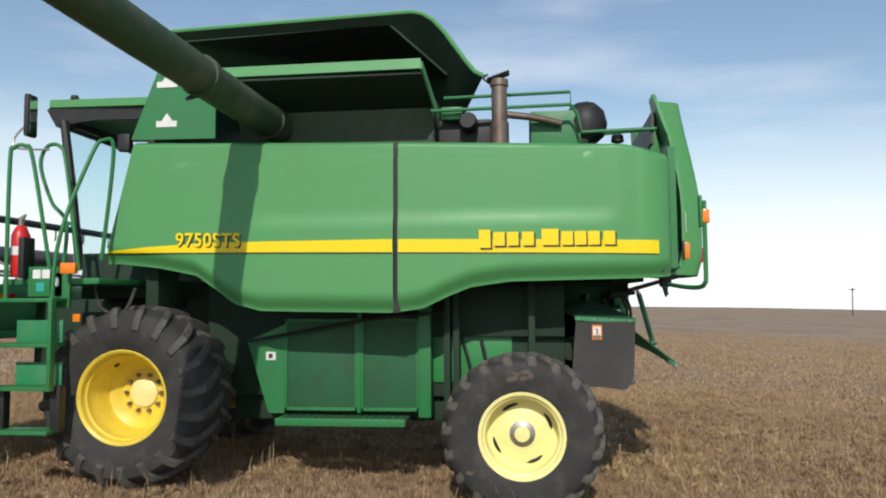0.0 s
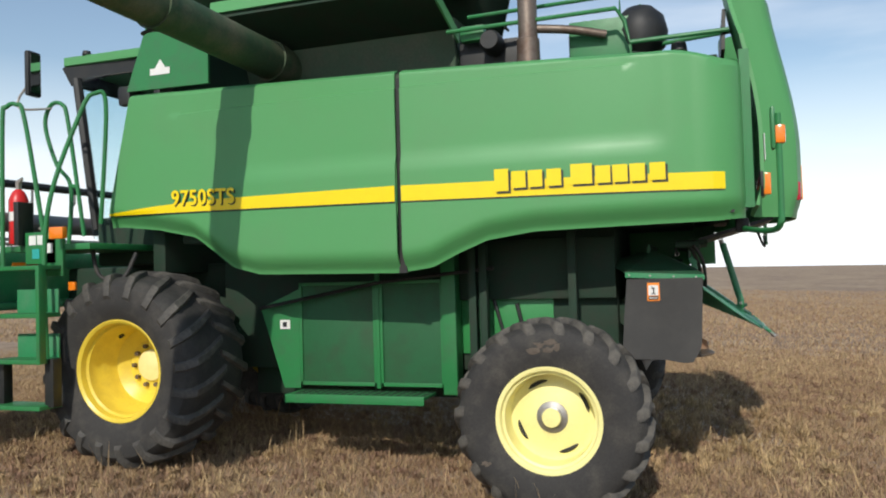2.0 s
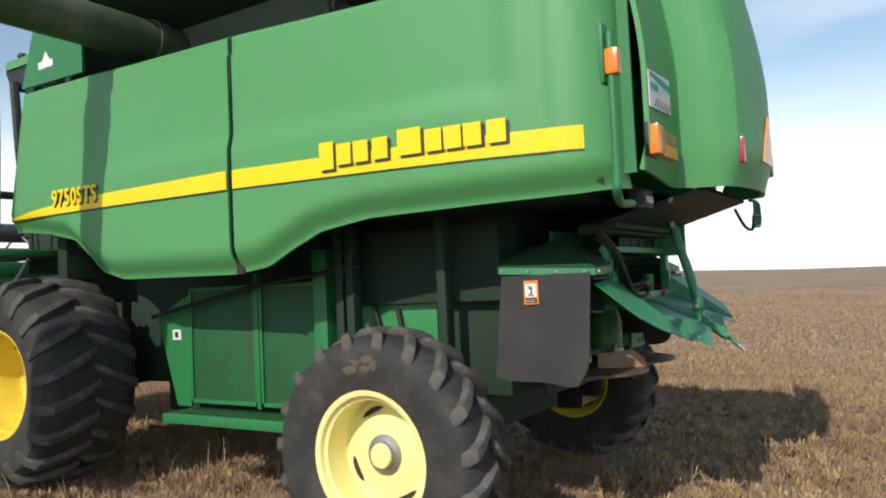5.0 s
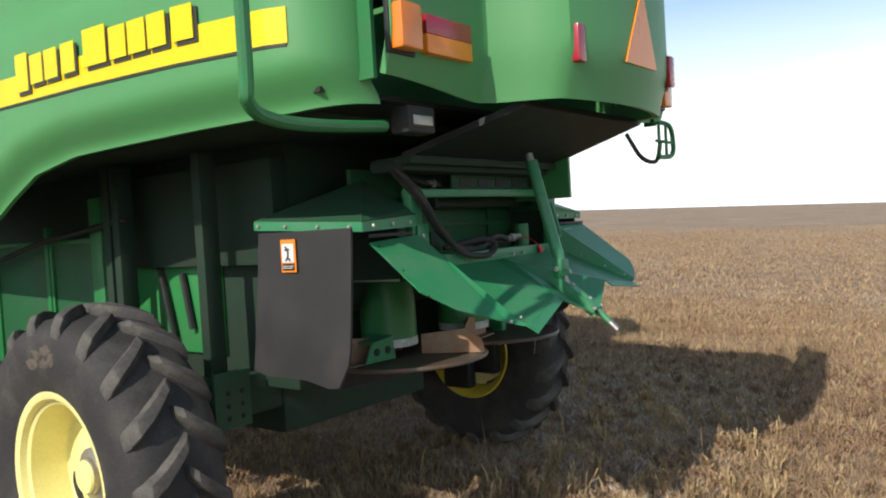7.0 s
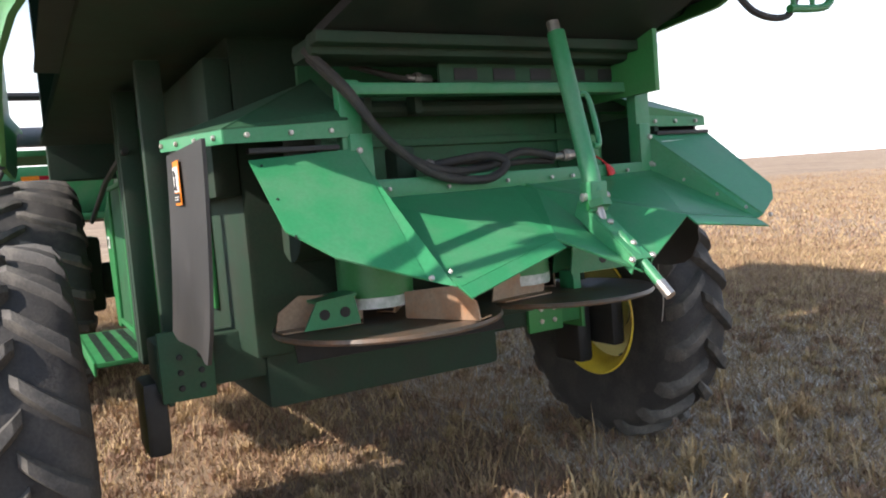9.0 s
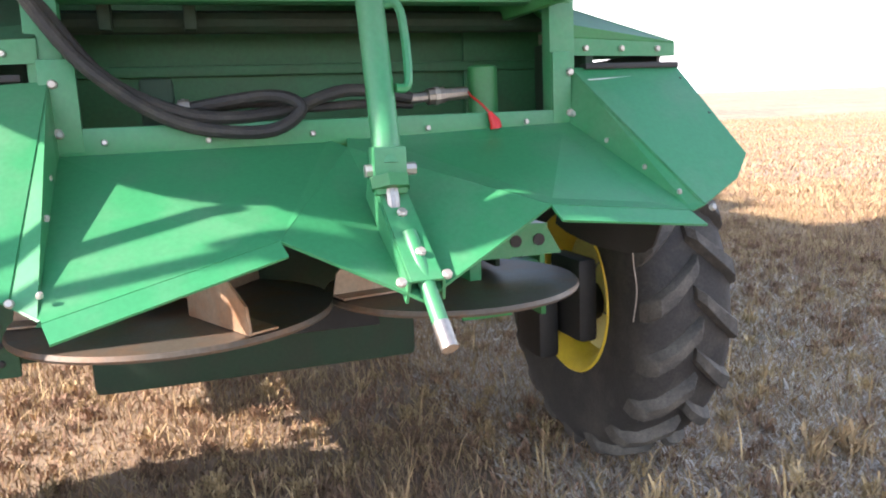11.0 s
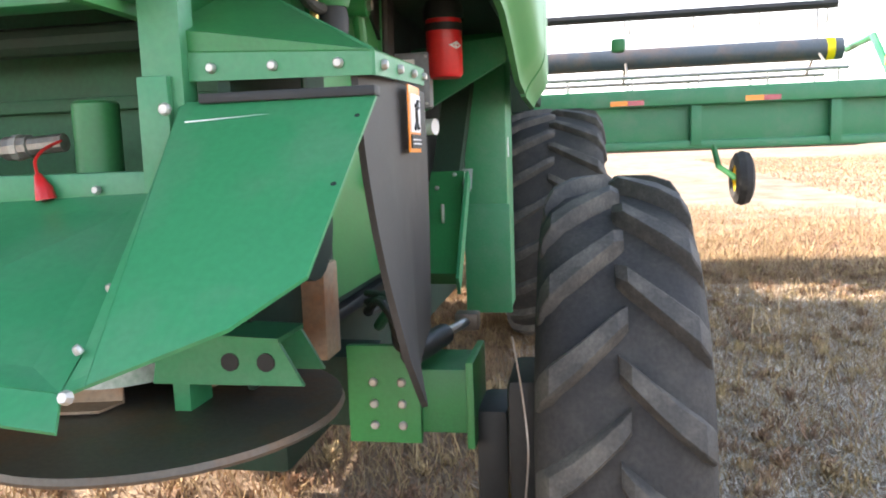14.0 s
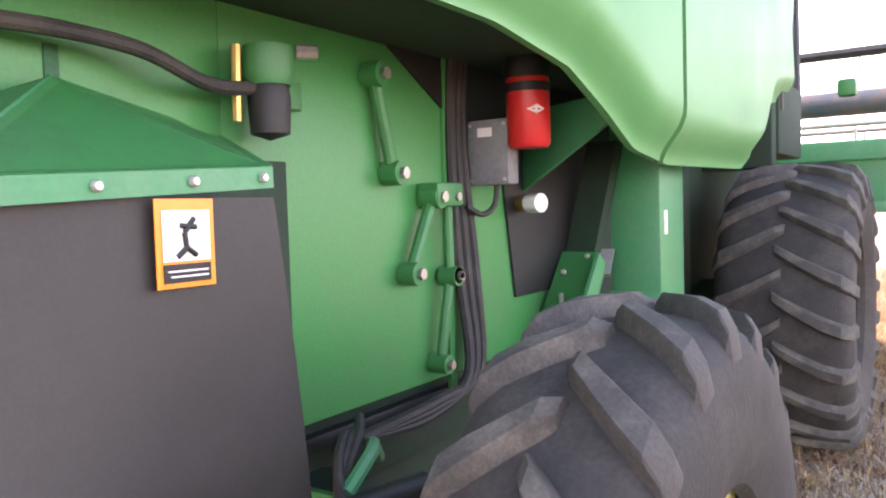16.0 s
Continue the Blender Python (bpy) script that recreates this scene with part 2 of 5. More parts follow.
def lathe(profile, centre, axis="y", seg=40):
    return add_lathe(bmesh.new(), profile, centre, axis, seg)


def grid(fn, us, vs, thick=0.0):
    bm = bmesh.new()
    rows = [[bm.verts.new(fn(u, v)) for v in vs] for u in us]
    for a, b in zip(rows, rows[1:]):
        for k in range(len(vs) - 1):
            bm.faces.new((a[k], a[k + 1], b[k + 1], b[k]))
    if thick:
        bmesh.ops.recalc_face_normals(bm, faces=bm.faces)
        bmesh.ops.solidify(bm, geom=bm.faces[:], thickness=thick)
    return bm


def shell(outer, inner, us, vs):
    """Two matching sheets joined round their edges."""
    bm = bmesh.new()
    a, b = ([[bm.verts.new(fn(u, v)) for v in vs] for u in us] for fn in (outer, inner))
    nu, nv = len(us), len(vs)
    for i in range(nu - 1):
        for k in range(nv - 1):
            bm.faces.new((a[i][k], a[i][k + 1], a[i + 1][k + 1], a[i + 1][k]))
            bm.faces.new((b[i][k], b[i + 1][k], b[i + 1][k + 1], b[i][k + 1]))
    for i in range(nu - 1):
        for k in (0, nv - 1):
            bm.faces.new((a[i][k], a[i + 1][k], b[i + 1][k], b[i][k]))
    for k in range(nv - 1):
        for i in (0, nu - 1):
            bm.faces.new((a[i][k], a[i][k + 1], b[i][k + 1], b[i][k]))
    return bm


def lerp(x, table):
    xs, ys = zip(*table)
    return float(np.interp(x, xs, ys))


def smoothstep(a, b, x):
    t = min(max((x - a) / (b - a), 0), 1)
    return t * t * (3 - 2 * t)


def bolts(parent, places, way=(0, -1, 0), r=0.013, material=None, name="bolt"):
    for p in places:
        p, w = Vector(p), Vector(way).normalized()
        part(name, tube([p, p + w * 0.006, p + w * 0.010], [r * 0.85, r * 0.85, r * 0.6], 8), material or BOLT, parent)

# ---- ground ----
def ground_height(x, y):
    far = min(math.hypot(x, y) / 60.0, 1.0)
    rise = 0.07 * smoothstep(0.8, 3.6, -x) * (1 - smoothstep(8, 20, -x))
    far_rise = lerp(math.degrees(math.atan2(y, x)), [(75, 0.0), (98, -0.25), (120, 0.0), (158, 0.0)])
    rise += 0.10 * smoothstep(1.9, 3.0, y) * (1 - smoothstep(6, 14, y)) * smoothstep(-3.0, -1.2, x) * (1 - smoothstep(1.5, 5, x))
    r = math.hypot(x, y)
    rise += math.tan(radians(far_rise)) * (min(r, 500) if far_rise > 0 else r) * smoothstep(15, 70, r)
    return rise + 0.03 * noise.noise((x * 0.25, y * 0.25, 3)) + far * 0.5 * noise.noise((x * 0.02, y * 0.02, 9)) - 0.02


def ring_steps(n, reach):
    return [math.copysign(abs(k / n) ** 3, k) * reach for k in range(-n, n + 1)]


bm = grid(lambda u, v: (u, v + 2, ground_height(u, v + 2)), ring_steps(70, 4000), ring_steps(70, 4000))
ground_me = bpy.data.meshes.new("ground")
bm.to_mesh(ground_me)
bm.free()
ground = tagged(new("ground", ground_me), "dry brown stubble field with purplish weed patches", "ground", kind="structure")
gm = bpy.data.materials.new("dry_field")
gm.use_nodes = True
n, l = gm.node_tree.nodes, gm.node_tree.links
co = n.new("ShaderNodeTexCoord")
layers = []
for size, detail in ((0.12, 6), (1.3, 8), (22.0, 6)):
    t = n.new("ShaderNodeTexNoise")
    t.inputs["Scale"].default_value, t.inputs["Detail"].default_value, t.inputs["Roughness"].default_value = size, detail, 0.7
    l.new(co.outputs["Object"], t.inputs["Vector"])
    layers.append(t)
r1 = n.new("ShaderNodeValToRGB")
r1.color_ramp.elements[0].position, r1.color_ramp.elements[1].position = 0.41, 0.60
r1.color_ramp.elements[0].color, r1.color_ramp.elements[1].color = (0.225, 0.145, 0.100, 1), (0.41, 0.295, 0.18, 1)
l.new(layers[0].outputs["Fac"], r1.inputs["Fac"])
r2 = n.new("ShaderNodeValToRGB")
r2.color_ramp.elements[0].position, r2.color_ramp.elements[1].position = 0.35, 0.7
r2.color_ramp.elements[0].color, r2.color_ramp.elements[1].color = (0.20, 0.145, 0.10, 1), (0.52, 0.43, 0.33, 1)
l.new(layers[1].outputs["Fac"], r2.inputs["Fac"])
mx = n.new("ShaderNodeMixRGB")
mx.inputs["Fac"].default_value = 0.5
l.new(r1.outputs["Color"], mx.inputs["Color1"])
l.new(r2.outputs["Color"], mx.inputs["Color2"])
hs = n.new("ShaderNodeHueSaturation")
hv = n.new("ShaderNodeMapRange")
hv.inputs["From Min"].default_value, hv.inputs["From Max"].default_value = 0.3, 0.7
hv.inputs["To Min"].default_value, hv.inputs["To Max"].default_value = 0.86, 1.14
l.new(layers[2].outputs["Fac"], hv.inputs["Value"])
l.new(hv.outputs["Result"], hs.inputs["Value"])
l.new(mx.outputs["Color"], hs.inputs["Color"])
l.new(hs.outputs["Color"], n["Principled BSDF"].inputs["Base Color"])
n["Principled BSDF"].inputs["Roughness"].default_value = 0.95
n["Principled BSDF"].inputs["Specular IOR Level"].default_value = 0.1
gb = n.new("ShaderNodeBump")
gb.inputs["Strength"].default_value, gb.inputs["Distance"].default_value = 0.6, 0.025
l.new(layers[2].outputs["Fac"], gb.inputs["Height"])
l.new(gb.outputs["Normal"], n["Principled BSDF"].inputs["Normal"])
ground_me.materials.append(gm)

# ---- the combine: root, in its own axes (x to the rear, y to its right side, z up) ----
MID = 1.68
combine = thing("combine_harvester", "faded green combine harvester with yellow rims standing in stubble", "combine harvester", LEAN)


def mirrored(p):
    return (p[0], 2 * MID - p[1], p[2])


# ---- side panels ----
BOTTOM = [(-4.30, 2.47), (-3.85, 2.42), (-3.40, 2.33), (-3.15, 2.16), (-2.97, 2.03), (-2.67, 1.955), (-1.3, 1.93), (-0.98, 1.97), (-0.75, 2.08),
          (-0.5, 2.18), (-0.11, 2.235), (1.3, 2.26), (1.70, 2.30)]


def panel_plan(x):
    """Outer face of the left panel, seen from above."""
    y = lerp(x, [(-4.4, 0.13), (-2.6, 0.02), (-1.2, -0.02), (0.2, 0.02), (0.8, 0.065), (1.15, 0.12)])
    if x > 1.15:
        y = 0.12 + 0.26 * (1 - math.sqrt(max(1 - ((x - 1.15) / 0.36) ** 2, 0)))
    return y


def panel_top(x):
    return 3.612 + 0.033 * (0.63 - x) - 0.09 * smoothstep(1.0, 1.5, x)


def panel_y(x, z):
    """Depth of the left panel's face: tuck under, belt line, ledge under the top, rolled top edge."""
    zb, zt = lerp(x, BOTTOM), panel_top(x)
    y = panel_plan(x)
    y += 0.09 * (1 - smoothstep(zb, zb + 0.20, z)) ** 1.5
    inside = smoothstep(-3.2, -2.4, x) * (1 - smoothstep(0.80, 1.0, x))
    y += 0.030 * smoothstep(2.80, 2.95, z) * inside
    y += 0.014 * smoothstep(3.504, 3.510, z) * smoothstep(-3.75, -3.3, x) * (1 - smoothstep(0.60, 0.72, x))
    return y + 0.07 * smoothstep(zt - 0.05, zt, z) ** 2


def panel_point(x, v, side, deep=0.0):
    zb, zt = lerp(x, BOTTOM), panel_top(x)
    z = lerp(v, [(0.0, zb), (0.5, 2.78), (0.8, 3.503), (0.82, 3.511), (1.0, zt)])
    xx = x + 0.31 * max(0, (z - 2.47) / 1.3) * max(0, min(1, (-3.6 - x) / 0.6))
    y = panel_y(x, z) + deep
    return (xx, y if side == 0 else 2.92 - y, z)


def steps(a, b, n):
    return [a + (b - a) * k / n for k in range(n + 1)]


VS = sorted(set(steps(0, 0.8, 34) + [0.82] + steps(0.82, 1, 8) + [0.96, 0.985, 0.01, 0.035]))
for side in (0, 1):
    front = shell(lambda u, v: panel_point(u, v, side), lambda u, v: panel_point(u, v, side, 0.025), steps(-4.43, -1.264, 60), VS)
    p = part("front_side_panel", front, GREEN, combine, "faded green front side panel with a yellow stripe")
    rear = shell(lambda u, v: panel_point(u, v, side), lambda u, v: panel_point(u, v, side, 0.025), steps(-1.216, 1.13, 46) + steps(1.15, 1.509, 14), VS)
    q = part("rear_side_panel", rear, GREEN, combine, "faded green rear side panel wrapping the corner")

    def on_panel(x, z, out, side=side):
        y = panel_y(x, z)
        return (x, y - out if side == 0 else 2.92 - y + out, z)

    def strip(name, x0, x1, zlo, zhi, out, material, parent, n=30):
        part(name, grid(lambda u, v: on_panel(u, zlo(u) + (zhi(u) - zlo(u)) * v, out), steps(x0, x1, n), [0, 0.5, 1], 0.004), material, parent, smooth=False)

    if side:
        continue
    def low(x):
        return 2.484 + 0.0152 * (1.36 - x)

    strip("stripe", -4.40, -1.27, lambda x: low(x) + 0.012, lambda x: low(x) + lerp(x, [(-4.4, 0.03), (-3.9, 0.075), (-3.2, 0.115), (-1.2, 0.145)]), 0.006, STRIPE, p)
    strip("stripe", -1.21, 1.36, lambda x: low(x) + 0.012, lambda x: low(x) + 0.143, 0.006, STRIPE, q)
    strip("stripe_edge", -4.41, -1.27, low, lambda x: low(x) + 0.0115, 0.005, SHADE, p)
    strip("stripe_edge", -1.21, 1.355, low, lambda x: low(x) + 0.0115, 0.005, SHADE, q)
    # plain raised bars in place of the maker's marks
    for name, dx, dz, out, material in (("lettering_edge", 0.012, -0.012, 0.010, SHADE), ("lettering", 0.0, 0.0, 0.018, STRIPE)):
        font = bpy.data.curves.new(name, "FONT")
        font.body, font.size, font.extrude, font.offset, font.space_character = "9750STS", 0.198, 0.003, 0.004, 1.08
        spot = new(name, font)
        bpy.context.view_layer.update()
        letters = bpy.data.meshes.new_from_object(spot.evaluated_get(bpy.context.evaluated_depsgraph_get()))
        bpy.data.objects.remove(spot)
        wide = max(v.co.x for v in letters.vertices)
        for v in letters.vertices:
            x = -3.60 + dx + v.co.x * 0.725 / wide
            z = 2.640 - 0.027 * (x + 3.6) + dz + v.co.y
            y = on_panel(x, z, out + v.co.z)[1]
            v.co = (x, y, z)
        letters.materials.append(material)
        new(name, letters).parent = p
    xs = [-0.40, -0.26, -0.125, 0.025, 0.215, 0.405, 0.535, 0.665, 0.815]
    for k, a in enumerate(xs):
        wide = 0.115 if k != 4 else 0.165
        tall, low = 2.745 if k in (0, 4) else 2.72, 2.585 if k else 2.565
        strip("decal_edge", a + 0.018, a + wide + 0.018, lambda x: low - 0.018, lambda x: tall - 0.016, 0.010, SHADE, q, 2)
        strip("decal_bar", a, a + wide, lambda x: low, lambda x: tall, 0.017, STRIPE, q, 2)

# the dark joint between the panels
part("panel_joint", box((-1.275, 0.05, 1.93), (-1.205, 0.09, 3.6), 0), BLACK, combine)

# ---- rear hood ----
def hood_x(y, z):
    d = abs(y - MID)
    out = 2.02 - 0.30 * min(d, 0.75) ** 2
    x = 1.625 + (out - 1.625) * (1 - smoothstep(0.52, 0.70, d))
    x += 0.06 * (1 - smoothstep(2.28, 2.55, z)) * -1
    return x + 0.03 - 0.24 * smoothstep(2.9, 4.6, z)


def hood_top(y):
    d = abs(y - MID)
    return 3.72 + 0.52 * (1 - smoothstep(0.95, 1.32, d)) - 0.0


def hood_point(y, v):
    zb = 2.31 + 0.06 * smoothstep(0.5, 1.3, abs(y - MID))
    z = zb + (hood_top(y) - zb) * v
    return (hood_x(y, z), y, z)


hood = part("rear_hood", grid(hood_point, steps(0.40, 2 * MID - 0.40, 64), steps(0, 1, 30), 0.03), GREEN, combine, "faded green rear hood with a bulging middle")
for y in (0.385, 2 * MID - 0.385):
    part("seam", box((1.50, y - 0.01, 2.36), (1.575, y + 0.01, 3.6), 0), FRAME, hood)
# Pans are black in place of the shade under hood and body.
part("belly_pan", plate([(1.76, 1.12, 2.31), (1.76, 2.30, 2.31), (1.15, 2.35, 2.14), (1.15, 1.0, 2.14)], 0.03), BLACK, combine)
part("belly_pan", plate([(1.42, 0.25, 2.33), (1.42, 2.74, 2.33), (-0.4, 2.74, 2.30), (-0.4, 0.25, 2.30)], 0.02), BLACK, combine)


def lamp_block(name, lo, hi, material, parent, label):
    p = part(name, box(lo, hi, 0.012), material, parent, label)
    bezel = bmesh.new()
    add_box(bezel, (lo[0] - 0.012, lo[1] - 0.012, lo[2] - 0.012), (lo[0] + 0.01, hi[1] + 0.012, hi[2] + 0.012), 0.004)
    part("bezel", bezel, BLACK, p)
    return p


lamp_block("tail_lamp", (1.635, 0.405, 2.455), (1.70, 0.525, 2.625), AMBER, combine, "amber tail lamp in a black bezel")
lamp_block("tail_lamp", (1.635, 2 * MID - 0.525, 2.455), (1.70, 2 * MID - 0.405, 2.625), AMBER, combine, "amber tail lamp in a black bezel")
for y0 in (0.575, 2 * MID - 0.865):
    part("reflector", box((1.62, y0, 2.462), (1.676, y0 + 0.29, 2.534), 0.002), ORANGE, combine, "orange reflective strip")
    part("reflector", box((1.62, y0, 2.536), (1.676, y0 + 0.29, 2.608), 0.002), REDLENS, combine, "dark red reflective strip")
lamp_block("brake_lamp", (1.94, 1.18, 2.455), (1.995, 1.25, 2.615), REDLENS, combine, "red brake lamp")
lamp_block("brake_lamp", (1.94, 2.165, 2.455), (1.995, 2.235, 2.615), REDLENS, combine, "red brake lamp")
part("warning_triangle", plate([(2.045, 1.52, 2.485), (2.045, 1.86, 2.485), (2.060, 1.71, 2.80), (2.060, 1.67, 2.80)], 0.008), ORANGE, combine, "orange slow-vehicle triangle")
LX = 1.664
decal = part("hood_label", plate([(LX, 0.395, 2.72), (LX, 0.80, 2.73), (LX, 0.80, 2.94), (LX, 0.395, 2.93)], 0.005), WHITE, combine, "white sticker with a green wave and tan furrows")
part("band", plate([(LX + 0.0045, 0.41, 2.905), (LX + 0.0045, 0.60, 2.875), (LX + 0.0045, 0.79, 2.86), (LX + 0.0045, 0.79, 2.90), (LX + 0.0045, 0.60, 2.915), (LX + 0.0045, 0.41, 2.922)], 0.002), TEAL, decal)
for k in range(6):
    part("band", plate([(LX + 0.0045, 0.47 + 0.05 * k, 2.735), (LX + 0.0045, 0.495 + 0.05 * k, 2.736), (LX + 0.0045, 0.535 + 0.05 * k, 2.785), (LX + 0.0045, 0.52 + 0.05 * k, 2.785)], 0.002), SEAT, decal)
for k in range(3):
    part("text_bar", plate([(LX + 0.0045, 0.42 + 0.05 * k, 2.825), (LX + 0.0045, 0.455 + 0.05 * k, 2.826), (LX + 0.0045, 0.455 + 0.05 * k, 2.865), (LX + 0.0045, 0.42 + 0.05 * k, 2.865)], 0.002), TEAL, decal)
wl_ = part("work_lamp", box((1.44, 0.60, 2.18), (1.54, 0.77, 2.29), 0.015), BLACK, combine, "grey rear work lamp")
part("lens", box((1.535, 0.625, 2.21), (1.547, 0.745, 2.25), 0.004), STEEL, wl_)

# side marker on its bent rail
rail = part("marker_rail", tube(curve([(1.70, -0.30, 2.95), (1.70, -0.30, 2.30), (1.69, -0.29, 2.19), (1.66, -0.18, 2.155), (1.58, 0.1, 2.165), (1.50, 0.50, 2.20)]), 0.022), FRAME, combine)
mk = part("marker_lamp", box((1.675, -0.335, 2.74), (1.745, -0.265, 2.87), 0.02), AMBER, rail, "amber side marker")
part("backing", box((1.65, -0.345, 2.70), (1.68, -0.255, 3.0), 0.02), FRAME, rail)

# ---- grain tank and unloading auger ----
part("tank_side", plate([(-4.15, 0.14, 3.80), (-3.21, 0.15, 3.79), (-3.21, 0.15, 4.16), (-3.5, 0.15, 4.55), (-3.86, 0.15, 4.57)], 0.03), FRAME, combine, "green tank corner plate with warning stickers")
part("tank_side", plate([mirrored(p) for p in ((-4.15, 0.14, 3.80), (-3.21, 0.15, 3.79), (-3.21, 0.15, 4.16), (-3.5, 0.15, 4.55), (-3.86, 0.15, 4.57))], 0.03), FRAME, combine)
for z in (3.93, 4.36):
    st = part("warning_sticker", plate([(-3.87, 0.128, z), (-3.64, 0.128, z), (-3.64, 0.128, z + 0.065), (-3.87, 0.128, z + 0.065)], 0.004), WHITE, combine)
    part("pictogram", plate([(-3.81, 0.128, z + 0.066), (-3.69, 0.128, z + 0.066), (-3.75, 0.128, z + 0.15)], 0.004), WHITE, st)
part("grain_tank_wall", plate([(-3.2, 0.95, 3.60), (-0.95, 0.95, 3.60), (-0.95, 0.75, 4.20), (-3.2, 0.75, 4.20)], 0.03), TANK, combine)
# Overhanging and inner walls use the green darkened for shade.
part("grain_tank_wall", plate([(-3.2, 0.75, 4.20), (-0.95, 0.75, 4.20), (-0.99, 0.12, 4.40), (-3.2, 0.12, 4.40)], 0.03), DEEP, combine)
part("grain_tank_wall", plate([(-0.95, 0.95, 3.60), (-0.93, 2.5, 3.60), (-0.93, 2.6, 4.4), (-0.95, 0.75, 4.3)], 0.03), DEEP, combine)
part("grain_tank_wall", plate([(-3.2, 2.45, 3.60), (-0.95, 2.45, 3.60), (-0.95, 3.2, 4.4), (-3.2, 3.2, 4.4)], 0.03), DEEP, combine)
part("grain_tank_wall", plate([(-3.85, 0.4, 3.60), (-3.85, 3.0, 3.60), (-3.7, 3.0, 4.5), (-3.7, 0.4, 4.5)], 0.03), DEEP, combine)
lip = bmesh.new()
add_plate(lip, [(-3.15, 0.105, 4.43), (-0.99, 0.085, 4.43), (-0.99, 0.10, 4.54), (-3.15, 0.12, 4.54)], 0.02)
part("tank_lip", lip, GREEN, combine)
part("tank_brace", plate([(-0.985, 0.10, 4.43), (-0.985, 0.13, 4.52), (-0.90, 0.75, 4.16), (-0.90, 0.75, 4.05)], 0.02), GREEN, combine)


def dome(u, v):
    """The flared tank extension: a wall leaning out with a rounded rear corner."""
    x = -4.1 + 3.50 * u
    top = 5.37 - 0.10 * (1 - u) - 0.62 * smoothstep(0.80, 1.0, u) ** 1.6
    x += 0.20 * v * smoothstep(0.8, 1, u) - 0.28 * (1 - v) * smoothstep(0.85, 1.0, u)
    z = 4.30 + (top - 4.30) * v - 0.18 * smoothstep(0.85, 1, u)
    return (x, 2.05 - 1.15 * v, z)


# Shade on the extension's underside is put into its dark colour.
ext = part("tank_extension", grid(dome, steps(0, 1, 40), steps(0, 1, 8), 0.03), DEEP, combine, "flared green tank extension with underside shade in its paint")
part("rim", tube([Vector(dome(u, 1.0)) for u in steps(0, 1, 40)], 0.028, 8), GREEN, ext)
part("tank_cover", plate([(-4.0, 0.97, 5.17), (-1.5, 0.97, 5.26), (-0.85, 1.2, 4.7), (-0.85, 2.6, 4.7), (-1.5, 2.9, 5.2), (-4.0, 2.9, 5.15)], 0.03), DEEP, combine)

auger = part("unloading_auger", tube([(-2.74, 1.0, 4.04), (-2.77, 0.45, 4.05), (-2.88, -2.2, 4.12), (-3.0, -5.2, 4.215)], [0.185, 0.182, 0.172, 0.155], 28), DUSTY, combine, "dusty green unloading auger swung out")
part("collar", tube([(-2.762, 0.62, 4.048), (-2.768, 0.50, 4.05)], 0.20, 28), DUSTY, auger)
part("collar", tube([(-2.83, -1.02, 4.09), (-2.833, -1.10, 4.092)], 0.195, 28), DUSTY, auger)
part("loop", tube(curve([(-2.90, -1.0, 3.95), (-2.96, -1.05, 3.89), (-2.90, -1.12, 3.87), (-2.84, -1.06, 3.91)]), 0.014, 8), BLACK, auger)
part("auger_elbow", tube(curve([(-2.60, 0.98, 4.02), (-2.58, 1.2, 3.95), (-2.55, 1.25, 3.5)]), 0.21, 20), DUSTY, combine)
part("auger_rod", tube([(-2.95, 0.35, 3.72), (-2.2, 0.30, 3.69)], 0.014, 8), STEEL, combine)

# ---- engine deck ----
deck = part("engine_deck", box((-0.95, 0.5, 3.50), (1.35, 2.72, 3.62), 0.02), DEEP, combine)
ex = part("exhaust_pipe", tube([(-0.21, 0.59, 3.60), (-0.21, 0.59, 3.95), (-0.21, 0.59, 3.96), (-0.21, 0.59, 4.34), (-0.21, 0.59, 4.35), (-0.21, 0.59, 4.42)], [0.105, 0.10, 0.085, 0.085, 0.10, 0.10], 20), EXHAUST, combine, "rusty exhaust stack with a rain flap")
part("rain_flap", plate([(-0.34, 0.50, 4.42), (-0.10, 0.50, 4.50), (-0.10, 0.68, 4.50), (-0.34, 0.68, 4.42)], 0.012), BLACK, ex)
part("flap_arm", tube(curve([(-0.30, 0.59, 4.38), (-0.38, 0.59, 4.45), (-0.33, 0.59, 4.49)]), 0.012, 8), BLACK, ex)
part("elbow_pipe", tube(curve([(-0.15, 0.62, 4.05), (0.15, 0.68, 4.02), (0.45, 0.75, 3.96)]), 0.038, 12), EXHAUST, combine)
part("engine_block", box((-0.9, 0.75, 3.6), (-0.3, 1.6, 4.05), 0.04), BLACK, combine)
part("engine_block", box((0.1, 0.85, 3.6), (0.75, 1.7, 4.08), 0.05), DEEP, combine)
part("engine_cover", box((-0.85, 0.62, 4.02), (-0.62, 0.72, 4.16), 0.02), FRAME, combine)
part("filter_bowl", lathe([(0.0, -0.1), (0.08, -0.1), (0.10, -0.05), (0.10, 0.1), (0.0, 0.1)], (-0.55, 0.62, 3.98), "y", 20), BLACK, combine)
part("shroud", box((0.12, 0.80, 3.62), (0.66, 0.84, 4.12), 0.01), FRAME, combine)
part("air_intake", lathe([(0.0, 0.25), (0.12, 0.225), (0.21, 0.14), (0.245, 0.0), (0.22, -0.13), (0.12, -0.22)], (0.72, 1.0, 4.0), "z", 28), BLACK, combine, "round black air intake dome")
